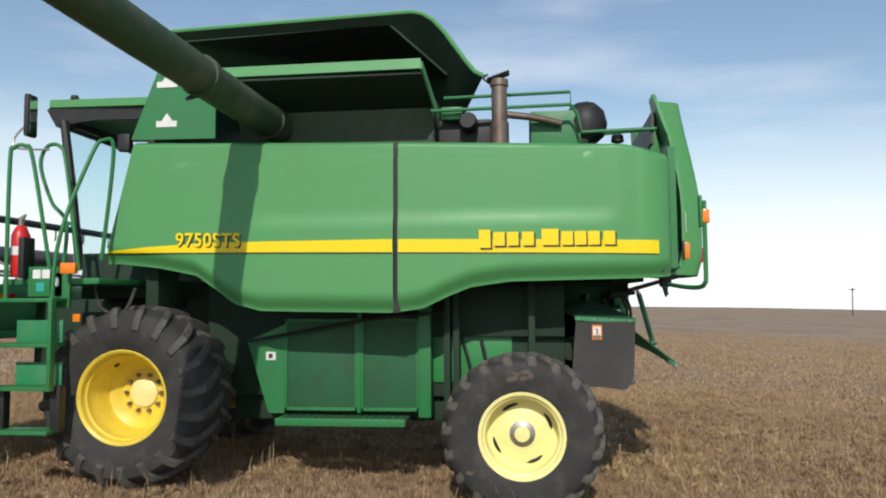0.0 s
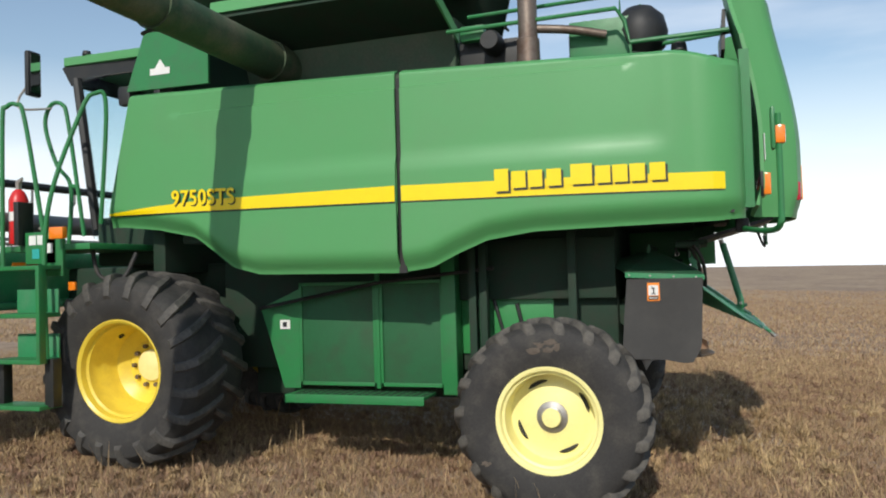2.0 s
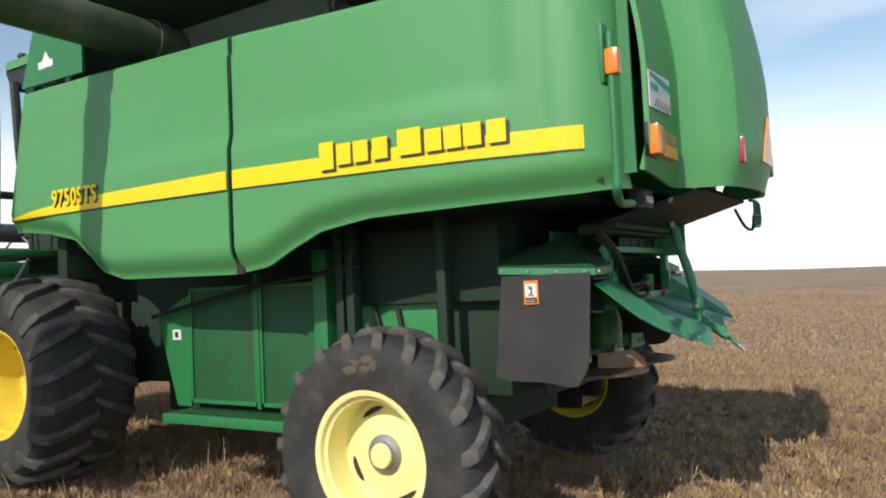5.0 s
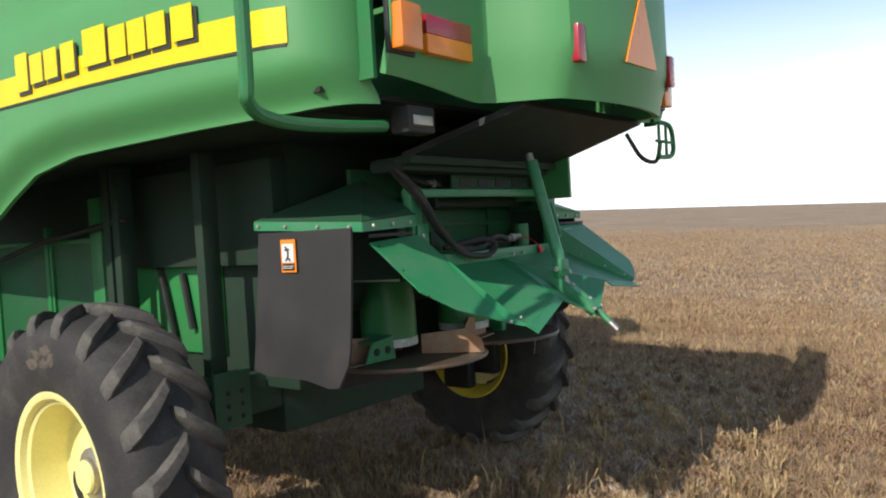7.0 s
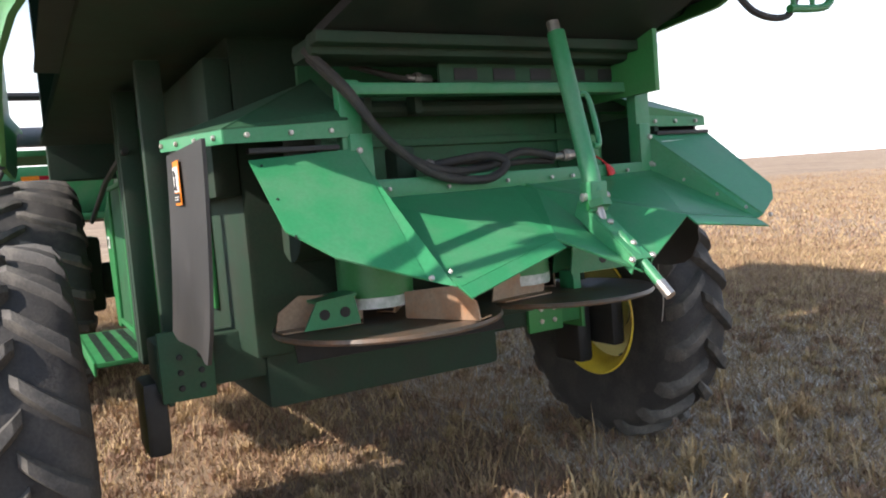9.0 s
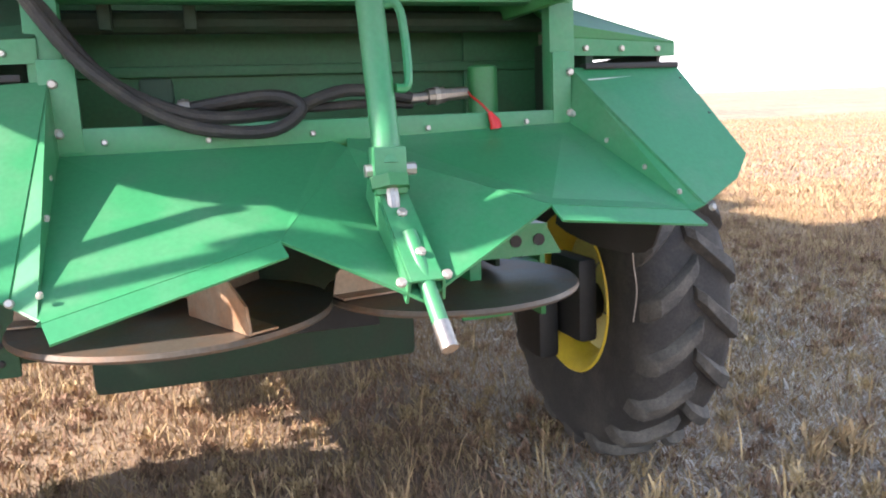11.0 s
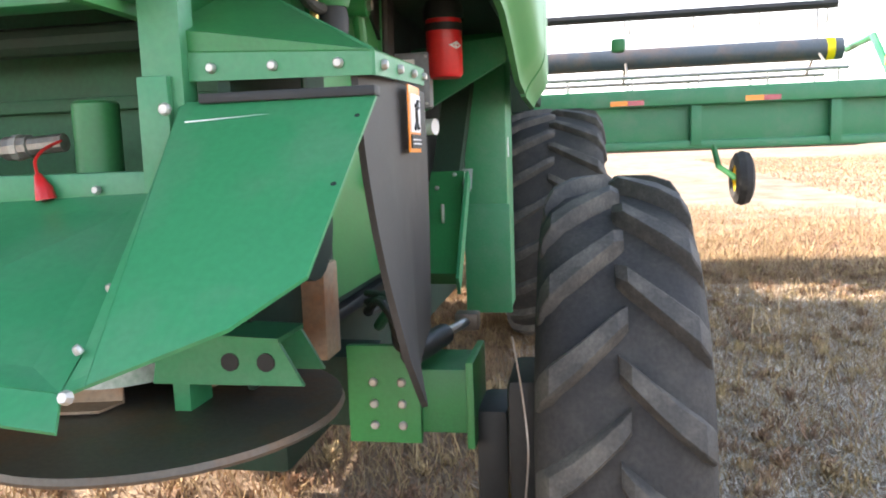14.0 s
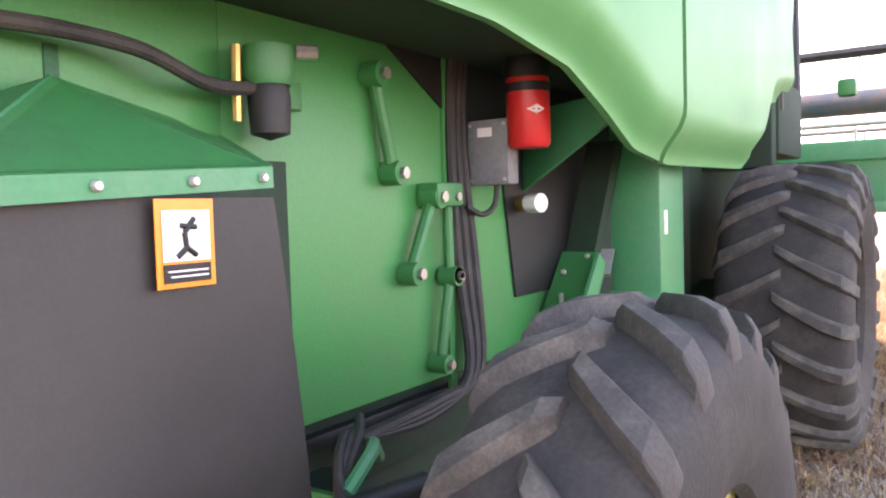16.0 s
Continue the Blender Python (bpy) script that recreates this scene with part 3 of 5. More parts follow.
for pts in ([(-0.95, 0.55, 4.10), (0.55, 0.60, 4.13), (0.62, 0.62, 4.02), (0.66, 0.62, 3.83), (1.45, 0.70, 3.86)],
            [(-0.85, 0.9, 4.33), (0.56, 0.9, 4.35), (0.56, 0.9, 4.15), (0.75, 0.9, 4.22)],
            [(0.70, 0.9, 3.85), (1.52, 1.0, 3.93)]):
    part("deck_rail", tube(pts, 0.02, 8), FRAME, combine)
part("valve_bowl", lathe([(0.0, 0.06), (0.06, 0.04), (0.07, -0.03), (0.0, -0.06)], (1.05, 0.8, 3.78), "z", 14), BLACK, combine)
part("screen_frame", plate([(1.40, 0.70, 3.70), (1.40, 2.6, 3.70), (1.42, 2.6, 4.05), (1.42, 0.75, 4.05)], 0.03), BLACK, combine)

# ---- cab ----
roof = bmesh.new()
add_plate(roof, [(-5.56, 0.78, 4.38), (-5.50, 0.70, 4.40), (-3.9, 0.62, 4.36), (-3.9, 2.74, 4.36), (-5.50, 2.66, 4.40), (-5.56, 2.58, 4.38)], 0.09)
part("cab_roof", roof, GREEN, combine, "green cab roof")
part("roof_lamp", lathe([(0.0, 0.05), (0.04, 0.04), (0.05, 0.0), (0.03, -0.03)], (-5.2, 0.72, 4.45), "z", 12), BLACK, combine)
visor = bmesh.new()
add_plate(visor, [(-5.54, 0.74, 4.345), (-5.42, 0.74, 4.14), (-4.9, 0.72, 4.19), (-4.1, 0.70, 4.17), (-3.95, 0.70, 4.32)], 0.04)
add_plate(visor, [(-5.55, 0.74, 4.345), (-5.43, 0.74, 4.14), (-5.43, 2.62, 4.14), (-5.55, 2.62, 4.345)], 0.03)
part("cab_visor", visor, BLACK, combine)
for y in (0.68, 2 * MID - 0.68):
    part("cab_pillar", tube([(-5.30, y, 4.18), (-5.16, y - 0.03, 3.4), (-5.06, y, 2.5)], 0.05, 8), BLACK, combine)
    part("cab_pillar", tube([(-4.2, y, 4.1), (-4.25, y, 2.5)], 0.05, 8), BLACK, combine)
    g = part("cab_window", plate([(-5.27, y, 4.18), (-4.22, y, 4.18), (-4.25, y, 2.6), (-5.08, y, 2.6)], 0.008), GLASS, combine)
    g.visible_shadow = False
g = part("cab_window", plate([(-5.33, 0.7, 4.16), (-5.33, 2.66, 4.16), (-5.12, 2.66, 2.4), (-5.12, 0.7, 2.4)], 0.008), GLASS, combine)
g.visible_shadow = False
part("cab_rear_wall", box((-4.22, 0.6, 2.4), (-4.14, 2.75, 4.1), 0.01), BLACK, combine)
part("cab_base", box((-5.0, 0.62, 2.1), (-4.1, 2.74, 2.62), 0.03), DEEP, combine)
seat = part("cab_seat", box((-4.65, 1.4, 2.6), (-4.3, 1.95, 2.85), 0.04), SEAT, combine)
part("backrest", box((-4.40, 1.4, 2.8), (-4.28, 1.95, 3.5), 0.05), SEAT, seat)
part("steering_wheel", tube([(-4.85 + 0.1 * math.cos(a), 1.68 + 0.2 * math.sin(a), 3.05 + 0.1 * math.cos(a)) for a in steps(0, 6.1, 20)], 0.016, 8, True), BLACK, combine)
part("cab_lamp", box((-4.42, 0.30, 3.72), (-4.27, 0.40, 3.92), 0.03), BLACK, combine)

# mirror
mir = part("mirror", box((-5.33, 0.0, 3.86), (-5.27, 0.17, 4.33), 0.028), BLACK, combine, "tall black rear-view mirror")
part("glass", box((-5.268, 0.025, 3.89), (-5.262, 0.145, 4.30), 0), MIRROR, mir, smooth=False)
part("arm", tube(curve([(-5.33, 0.09, 4.02), (-5.46, 0.06, 3.86), (-5.42, 0.05, 3.74), (-5.08, 0.1, 3.72)]), 0.012, 8), STEEL, mir)

# ---- access ladder and platform ----
lad = part("ladder", box((-5.12, -0.60, 2.06), (-4.52, -0.30, 2.10), 0.008), FRAME, combine, "green access ladder with four steps")
for k, z in enumerate((0.80, 1.22, 1.64)):
    step = bmesh.new()
    add_box(step, (-5.10, -0.62, z - 0.02), (-4.53, -0.36, z + 0.02), 0.006)
    part("step", step, FRAME, lad)
    if k:
        part("riser", box((-5.06, -0.36, z), (-4.56, -0.34, z + 0.24), 0.004), CHUTE, lad)
for x in (-5.11, -4.52):
    part("side_rail", box((x - 0.02, -0.64, 1.2), (x + 0.02, -0.56, 2.10), 0.006), FRAME, lad)
    part("strap", box((x - 0.05, -0.52, 0.80), (x + 0.05, -0.42, 1.24), 0.004), BLACK, lad)
part("platform", box((-5.25, -0.34, 2.24), (-4.2, 0.62, 2.30), 0.01), FRAME, combine)
part("platform_skirt", box((-4.72, -0.36, 2.0), (-4.50, -0.32, 2.36), 0.006), FRAME, combine)
for i, pts in enumerate(([(-5.12, -0.46, 2.1), (-5.15, -0.42, 3.48), (-5.12, -0.40, 3.64), (-5.02, -0.38, 3.66), (-4.94, -0.36, 3.52), (-4.72, -0.36, 2.40)],
            [(-4.60, -0.46, 1.2), (-4.60, -0.44, 2.55), (-4.40, -0.22, 3.55), (-4.31, -0.12, 3.75), (-4.24, -0.06, 3.62), (-4.38, 0.0, 2.5)],
            [(-4.92, 0.14, 2.3), (-4.88, 0.14, 2.90), (-5.06, 0.14, 3.15), (-5.20, 0.14, 3.55), (-5.13, 0.14, 3.76), (-4.98, 0.14, 3.76), (-4.90, 0.14, 3.55), (-4.72, 0.14, 2.4)],
            [(-4.88, 0.14, 2.92), (-4.80, 0.14, 2.90)])):
    part("handrail", tube(curve(pts, 7) if i < 3 else pts, 0.021, 10), FRAME, combine)
part("marker_lamp", box((-4.52, -0.50, 2.34), (-4.36, -0.44, 2.45), 0.01), AMBER, combine, "amber front marker")
part("marker_lamp", box((-4.50, -0.30, 1.86), (-4.42, -0.27, 1.94), 0.008), AMBER, combine)
for x, z, mtl in ((-4.90, 2.30, WHITE), (-4.80, 2.30, WHITE), (-4.70, 2.22, WHITE), (-4.86, 2.17, TEAL)):
    part("warning_sticker", box((x, -0.365, z), (x + 0.085, -0.361, z + 0.09), 0), mtl, combine)
part("platform_skirt", box((-4.95, -0.36, 2.12), (-4.58, -0.338, 2.42), 0.004), FRAME, combine)
part("hose", tube(curve([(-4.4, -0.1, 2.3), (-4.3, -0.12, 2.0), (-4.1, -0.05, 1.95), (-4.05, 0.1, 2.2)]), 0.02, 8), HOSE, combine)
fe = thing("fire_extinguisher", "red fire extinguisher strapped beside the cab ladder", "extinguisher", LEAN)
part("cylinder", lathe([(0.0, 0.0), (0.085, 0.0), (0.09, 0.02), (0.09, 0.42), (0.06, 0.50), (0.03, 0.53)], (-5.09, -0.30, 2.32), "z", 20), RED, fe)
part("valve", tube([(-5.09, -0.30, 2.84), (-5.09, -0.30, 2.92), (-5.04, -0.30, 2.96)], [0.025, 0.03, 0.012], 8), STEEL, fe)
part("label", lathe([(0.0915, 0.22), (0.0915, 0.31)], (-5.09, -0.30, 2.32), "z", 20), WHITE, fe)
part("bracket", box((-5.03, -0.42, 2.30), (-4.97, -0.24, 2.72), 0.01), BLACK, fe)


# ---- wheels ----
def make_wheel(centre, R, W, rim_r, side, lugs, rim_mat, dish, label):
    """A tractor wheel on the y axis; side -1 has its outside towards -y."""
    cx, cy, cz = centre
    w = part("wheel", bmesh.new(), BLACK, combine, label)
    rr = R - 0.045
    prof = [(rim_r, -0.40), (rim_r + 0.02, -0.47), (rim_r + 0.30 * (rr - rim_r), -0.535), (rim_r + 0.55 * (rr - rim_r), -0.545), (rim_r + 0.78 * (rr - rim_r), -0.53), (rr - 0.035, -0.46),
            (rr - 0.008, -0.34), (rr, -0.15), (rr, 0.15), (rr - 0.008, 0.34), (rr - 0.035, 0.46), (rim_r + 0.78 * (rr - rim_r), 0.53),
            (rim_r + 0.55 * (rr - rim_r), 0.545), (rim_r + 0.30 * (rr - rim_r), 0.535), (rim_r + 0.02, 0.47), (rim_r, 0.40)]
    bm = lathe([(r, a * W) for r, a in prof], centre, "y", 72)

    def surf(yy):
        t = abs(yy) / W
        return lerp(t, [(0, rr), (0.34, rr - 0.01), (0.46, rr - 0.04), (0.515, rr - 0.12), (0.53, rr - 0.20)])

    tyre = part("tyre", bm, RUBBER, w, "dusty black lugged tyre")
    pitch = 6.28319 / lugs
    for s in (-1, 1):
        bm = bmesh.new()
        rings = []
        for t in (0.0, 0.12, 0.35, 0.6, 0.82, 0.94, 1.0):
            yy = s * (-0.03 + t * (0.57 if lugs == 20 else 0.54)) * W
            ang = -(0.62 * t ** 0.9) * (2.1 / (lugs / 9.0)) * 0.42
            half = (0.026 + 0.016 * t) / R
            base = surf(yy) - 0.012
            top = surf(yy) + (0.048 if 0.05 < t < 0.95 else 0.025)
            rings.append([bm.verts.new((r * math.cos(ang + da), yy + ((0.025 if lugs == 20 else 0.008) * s if r > base and t > 0.8 else 0), r * math.sin(ang + da)))
                          for da, r in ((-half * 1.5, base), (-half, top - 0.007), (-half * 0.8, top), (half * 0.8, top), (half, top - 0.007), (half * 1.5, base))])
        for u, v in zip(rings, rings[1:]):
            for i in range(5):
                bm.faces.new((u[i], u[i + 1], v[i + 1], v[i]))
        bm.faces.new(rings[0])
        bm.faces.new(rings[-1])
        first = part("lug", bm, LUG, w)
        for k in range(lugs):
            lug = first if k == 0 else new("lug", first.data)
            lug.parent = w
            lug.matrix_basis = Matrix.Translation(centre) @ Matrix.Rotation(-pitch * (k + (0.5 if s > 0 else 0)), 4, "Y")
    o = side
    sink = 1.0 if side < 0 else 0.72
    rim = lathe([(rim_r + 0.025, o * 0.45 * W * sink), (rim_r + 0.028, o * 0.465 * W * sink), (rim_r + 0.01, o * 0.47 * W * sink), (rim_r - 0.015, o * 0.45 * W * sink), (rim_r - 0.025, o * 0.38 * W * sink),
                 (rim_r - 0.045, o * (0.36 * W * sink))] + [(r, o * a) for r, a in dish], centre, "y", 56)
    part("rim", rim, rim_mat, w, "yellow dished steel rim")
    part("rim", lathe([(rim_r + 0.025, -o * 0.45 * W), (rim_r + 0.01, -o * 0.485 * W), (rim_r - 0.03, -o * 0.40 * W), (rim_r - 0.06, -o * 0.2 * W), (rim_r - 0.062, o * dish[1][1])], centre, "y", 56), YELLOW, w)
    return w


CENTRES = {-1: ((-3.99, 0.14, 1.10), (0.0, 0.05, 0.755)), 1: ((-4.0, 2.885, 1.10), (-0.03, 3.18, 0.845))}
for side in (-1, 1):
    fc, rc = CENTRES[side]
    w = make_wheel(fc, 0.925, 0.82 if side < 0 else 0.70, 0.46, side, 20, YELLOW, ((0.41, 0.16), (0.395, 0.14), (0.385, 0.04), (0.36, -0.02), (0.27, -0.075), (0.255, -0.09), (0.0, -0.09)), "front drive wheel with a deeply dished yellow rim")
    hub = part("hub", lathe([(0.155, side * -0.09), (0.15, side * -0.065), (0.135, side * -0.055), (0.0, side * -0.05)], fc, "y", 28), PALE, w, "pale bleached hub face")
    for k in range(10):
        a = 6.28319 * k / 10
        c = Vector((fc[0] + 0.195 * math.cos(a), fc[1] - side * 0.092, fc[2] + 0.195 * math.sin(a)))
        part("nut", tube([c, c + Vector((0, side * 0.045, 0))], 0.022, 6), EXHAUST, w)
    d = Vector((-0.62, 0, 0.78))
    c = Vector(fc) + Vector((0, side * 0.06, 0))
    part("valve_hole", tube([c + d * 0.372, c + d * 0.383, c + d * 0.392], 0.028, 12), BLACK, w)
    w = make_wheel(rc, 0.79 if side < 0 else 0.757, 0.41 if side < 0 else 0.39, 0.40 if side < 0 else 0.35, side, 19, CREAM, ((0.345 if side < 0 else 0.31, -0.02), (0.335 if side < 0 else 0.30, -0.03), (0.27, -0.03), (0.17, 0.02), (0.0, 0.02)), "rear steering wheel with a pale yellow rim")
    part("hub", lathe([(0.128, side * 0.01), (0.124, side * 0.03), (0.085, side * 0.04), (0.083, side * 0.06), (0.07, side * 0.065), (0.0, side * 0.065)], rc, "y", 28), STEEL, w, "bare steel hub ring")
    part("hub_cap", lathe([(0.078, side * 0.06), (0.072, side * 0.075), (0.0, side * 0.08)], rc, "y", 24), CREAM, w)
    for k in range(4):
        a = radians(25 + 90 * k)
        pts = []
        for j in range(6):
            b = a + radians(-17 + 34 * j / 5)
            pts.append((rc[0] + 0.285 * math.cos(b), rc[1] - side * 0.022, rc[2] + 0.285 * math.sin(b)))
        part("slot", tube(pts, [0.004, 0.014, 0.016, 0.016, 0.014, 0.004], 8), BLACK, w)
part("drive_axle", tube([(-3.93, 0.4, 1.10), (-3.93, 2.96, 1.10)], 0.16, 16), DEEP, combine)
for y in (0.62, 2 * MID - 0.62):
    part("final_drive", box((-4.15, y - 0.1, 0.85), (-3.7, y + 0.1, 1.5), 0.05), DEEP, combine)

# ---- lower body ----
# Underbody paint carries the shade beneath the machine.
part("separator_body", box((-3.6, 0.90, 1.0), (0.45, 2.28, 2.30), 0.02), DEEP, combine, "dusty lower body with belly shade in its paint")
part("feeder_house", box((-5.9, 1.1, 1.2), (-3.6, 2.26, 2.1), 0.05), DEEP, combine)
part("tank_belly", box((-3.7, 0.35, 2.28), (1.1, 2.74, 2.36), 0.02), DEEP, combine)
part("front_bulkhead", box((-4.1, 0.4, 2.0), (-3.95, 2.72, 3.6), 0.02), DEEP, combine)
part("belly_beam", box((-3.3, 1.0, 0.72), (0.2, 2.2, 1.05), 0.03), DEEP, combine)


def mesh_screen(x0, x1, y, z0, z1, parent):
    bm = bmesh.new()
    add_box(bm, (x0, y, z0), (x1, y + 0.012, z1), 0.002)
    p = part("screen", bm, SCREEN, parent, "fine green mesh screen")
    fr = bmesh.new()
    for lo, hi in (((x0, y - 0.02, z0), (x0 + 0.03, y, z1)), ((x1 - 0.03, y - 0.02, z0), (x1, y, z1)), ((x0, y - 0.02, z0), (x1, y, z0 + 0.035)), ((x0, y - 0.02, z1 - 0.03), (x1, y, z1))):
        add_box(fr, lo, hi, 0.004)
    part("frame", fr, FRAME, p)
    return p


mesh_screen(-2.62, -1.80, 0.73, 0.86, 1.86, combine)
mesh_screen(-1.76, -1.12, 0.73, 0.86, 1.86, combine)
part("screen_post", box((-1.80, 0.70, 0.84), (-1.76, 0.75, 1.95), 0.006), FRAME, combine)
part("corner_post", box((-1.12, 0.66, 0.80), (-0.98, 0.86, 2.1), 0.015), FRAME, combine)
part("side_sheet", plate([(-3.05, 0.72, 1.62), (-2.62, 0.72, 1.80), (-2.62, 0.72, 0.83), (-2.80, 0.72, 0.83)], 0.02), FRAME, combine)
st = part("warning_sticker", box((-2.83, 0.700, 1.41), (-2.72, 0.706, 1.50), 0), WHITE, combine)
part("mark", box((-2.80, 0.697, 1.43), (-2.755, 0.700, 1.48), 0), BLACK, st)
tray = part("service_step", box((-2.62, 0.42, 0.785), (-1.22, 0.75, 0.815), 0.006), FRAME, combine, "green slotted service step")
part("edge", box((-2.62, 0.405, 0.74), (-1.22, 0.42, 0.82), 0.004), FRAME, tray)
for i in range(17):
    for j in range(3):
        x, y = -2.56 + i * 0.08, 0.47 + j * 0.095
        part("slot", box((x, y, 0.8155), (x + 0.05, y + 0.05, 0.8185), 0), BLACK, tray, smooth=False)
# Posts and upper sheet painted dark for the shadow the side panel casts.
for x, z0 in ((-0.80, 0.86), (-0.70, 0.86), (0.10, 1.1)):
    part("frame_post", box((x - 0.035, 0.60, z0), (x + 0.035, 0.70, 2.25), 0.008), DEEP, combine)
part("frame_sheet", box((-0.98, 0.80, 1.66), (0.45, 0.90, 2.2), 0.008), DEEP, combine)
part("side_wall", box((-1.10, 0.875, 1.16), (-0.12, 0.895, 1.70), 0.004), WALL, combine, "green lower side wall below the shaded upper sheet")
part("link_arm", tube([(-0.45, 0.85, 1.62), (-0.38, 0.85, 1.30)], 0.02, 8), BLACK, combine)
part("link_arm", tube([(-0.70, 0.84, 1.80), (-0.55, 0.84, 1.24)], 0.018, 8), BLACK, combine)
part("drive_belt", tube([(-3.0, 0.62, 1.62), (-1.7, 0.62, 1.85), (-0.6, 0.62, 1.95)], 0.018, 6), BLACK, combine)
# Beam is painted as if shaded; its right end keeps the frame green.
part("rear_axle", box((-0.05, 0.55, 0.87), (0.18, 2.45, 1.09), 0.02), DEEP, combine, "dusty rear axle beam with shade in its paint")
part("axle_end", box((-0.06, 2.45, 0.86), (0.182, 2.765, 1.055), 0.012), FRAME, combine, "green axle end")

# ---- residue chute at the rear ----
CM = 1.765


def flip(p):
    return (p[0], 2 * CM - p[1], p[2])


part("chute_beam", box((1.08, 1.06, 1.60), (1.14, 2.45, 1.665), 0.006), CHUTE, combine, "green cross beam with bolts")
part("top_rail", box((1.06, 1.08, 1.95), (1.13, 2.43, 1.99), 0.006), CHUTE, combine)
for y0, s in ((1.075, 1), (2.365, 1)):
    part("end_post", box((1.075, y0, 1.64), (1.125, y0 + 0.075, 2.0), 0.004), CHUTE, combine)
    b = part("bracket", box((1.126, y0 + (0.02 if y0 < 2 else 0.0), 1.61), (1.142, y0 + (0.10 if y0 < 2 else 0.055), 1.82), 0.003), CHUTE, combine)
    bolts(b, [(1.142, y0 + 0.05, 1.655), (1.142, y0 + 0.05, 1.765)], (1, 0, 0))
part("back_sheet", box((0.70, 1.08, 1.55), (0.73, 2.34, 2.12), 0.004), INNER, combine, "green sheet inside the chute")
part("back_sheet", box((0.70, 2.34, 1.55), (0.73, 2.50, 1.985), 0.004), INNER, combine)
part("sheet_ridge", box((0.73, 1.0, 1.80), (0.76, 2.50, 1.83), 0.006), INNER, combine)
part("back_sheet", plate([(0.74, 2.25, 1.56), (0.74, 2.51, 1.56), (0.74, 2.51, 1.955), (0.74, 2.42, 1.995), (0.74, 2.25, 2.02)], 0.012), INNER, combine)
part("cross_tube", tube([(0.90, 1.0, 1.93), (0.90, 2.5, 1.93)], 0.03, 10), DEEP, combine)
for y in (1.0, 2.5):
    part("side_sheet", box((0.76, y - 0.012, 1.55), (1.10, y + 0.012, 1.87), 0.003), DEEP, combine)
part("inner_post", tube([(1.02, 2.205, 1.65), (1.02, 2.205, 1.79), (1.02, 2.205, 1.795)], [0.042, 0.042, 0.036], 20), FRAME, combine)
part("inner_plate", box((0.95, 2.14, 1.648), (1.08, 2.27, 1.664), 0.003), FRAME, combine)
slotted = part("slotted_plate", box((1.04, 1.50, 1.99), (1.055, 2.42, 2.075), 0.004), SKIRT, combine, "dark green slotted plate under the tail")
for k in range(5):
    part("slot", box((1.0555, 1.56 + 0.17 * k, 2.01), (1.059, 1.66 + 0.17 * k, 2.055), 0.0015), BLACK, slotted)
for y in (1.22, 1.42):
    part("pipe_clamp", box((0.93, y, 1.90), (1.0, y + 0.03, 1.98), 0.006), DEEP, combine)
part("inner_block", box((0.95, 1.30, 1.66), (1.05, 1.38, 1.78), 0.015), DEEP, combine)
part("lower_apron", box((1.00, 1.04, 1.565), (1.08, 2.46, 1.60), 0.004), CHUTE, combine)

chute = part("chute_floor", plate([(1.12, 1.10, 1.605), (1.12, 1.74, 1.61), (1.22, 1.77, 1.59), (1.60, 1.555, 1.43), (1.70, 1.145, 1.34)], 0.008), CHUTE, combine, "scuffed green residue chute with bent lips", smooth=False)
part("floor_half", plate([(1.12, 2.41, 1.635), (1.12, 1.79, 1.615), (1.22, 1.77, 1.59), (1.58, 2.14, 1.455), (1.57, 2.50, 1.415)], 0.008), CHUTE, chute, smooth=False)
part("vee_sheet", plate([(1.22, 1.77, 1.592), (1.60, 1.555, 1.43), (1.70, 1.81, 1.305)], 0.007), CHUTE, chute, smooth=False)
part("vee_sheet", plate([(1.22, 1.77, 1.592), (1.70, 1.81, 1.305), (1.58, 2.14, 1.455)], 0.007), CHUTE, chute, smooth=False)
part("lip", plate([(1.70, 1.145, 1.34), (1.60, 1.555, 1.43), (1.635, 1.565, 1.405), (1.735, 1.16, 1.312)], 0.006), CHUTE, chute, smooth=False)
part("lip", plate([(1.58, 2.14, 1.455), (1.57, 2.50, 1.415), (1.61, 2.52, 1.385), (1.615, 2.15, 1.425)], 0.006), CHUTE, chute, smooth=False)
bolts(chute, [(1.145, 1.22, 1.63), (1.145, 1.45, 1.625), (1.145, 1.70, 1.63), (1.145, 1.90, 1.63), (1.145, 2.0, 1.63), (1.145, 2.28, 1.635)], (1, 0, 0.1), 0.009)
bolts(chute, [(1.28, 2.45, 1.575), (1.42, 2.475, 1.51), (1.53, 2.50, 1.455)], (0.4, -0.3, 0.9), 0.007)
bolts(chute, [(1.30, 1.12, 1.56), (1.45, 1.13, 1.49), (1.66, 1.14, 1.38)], (0.4, 0.3, 0.9), 0.007)

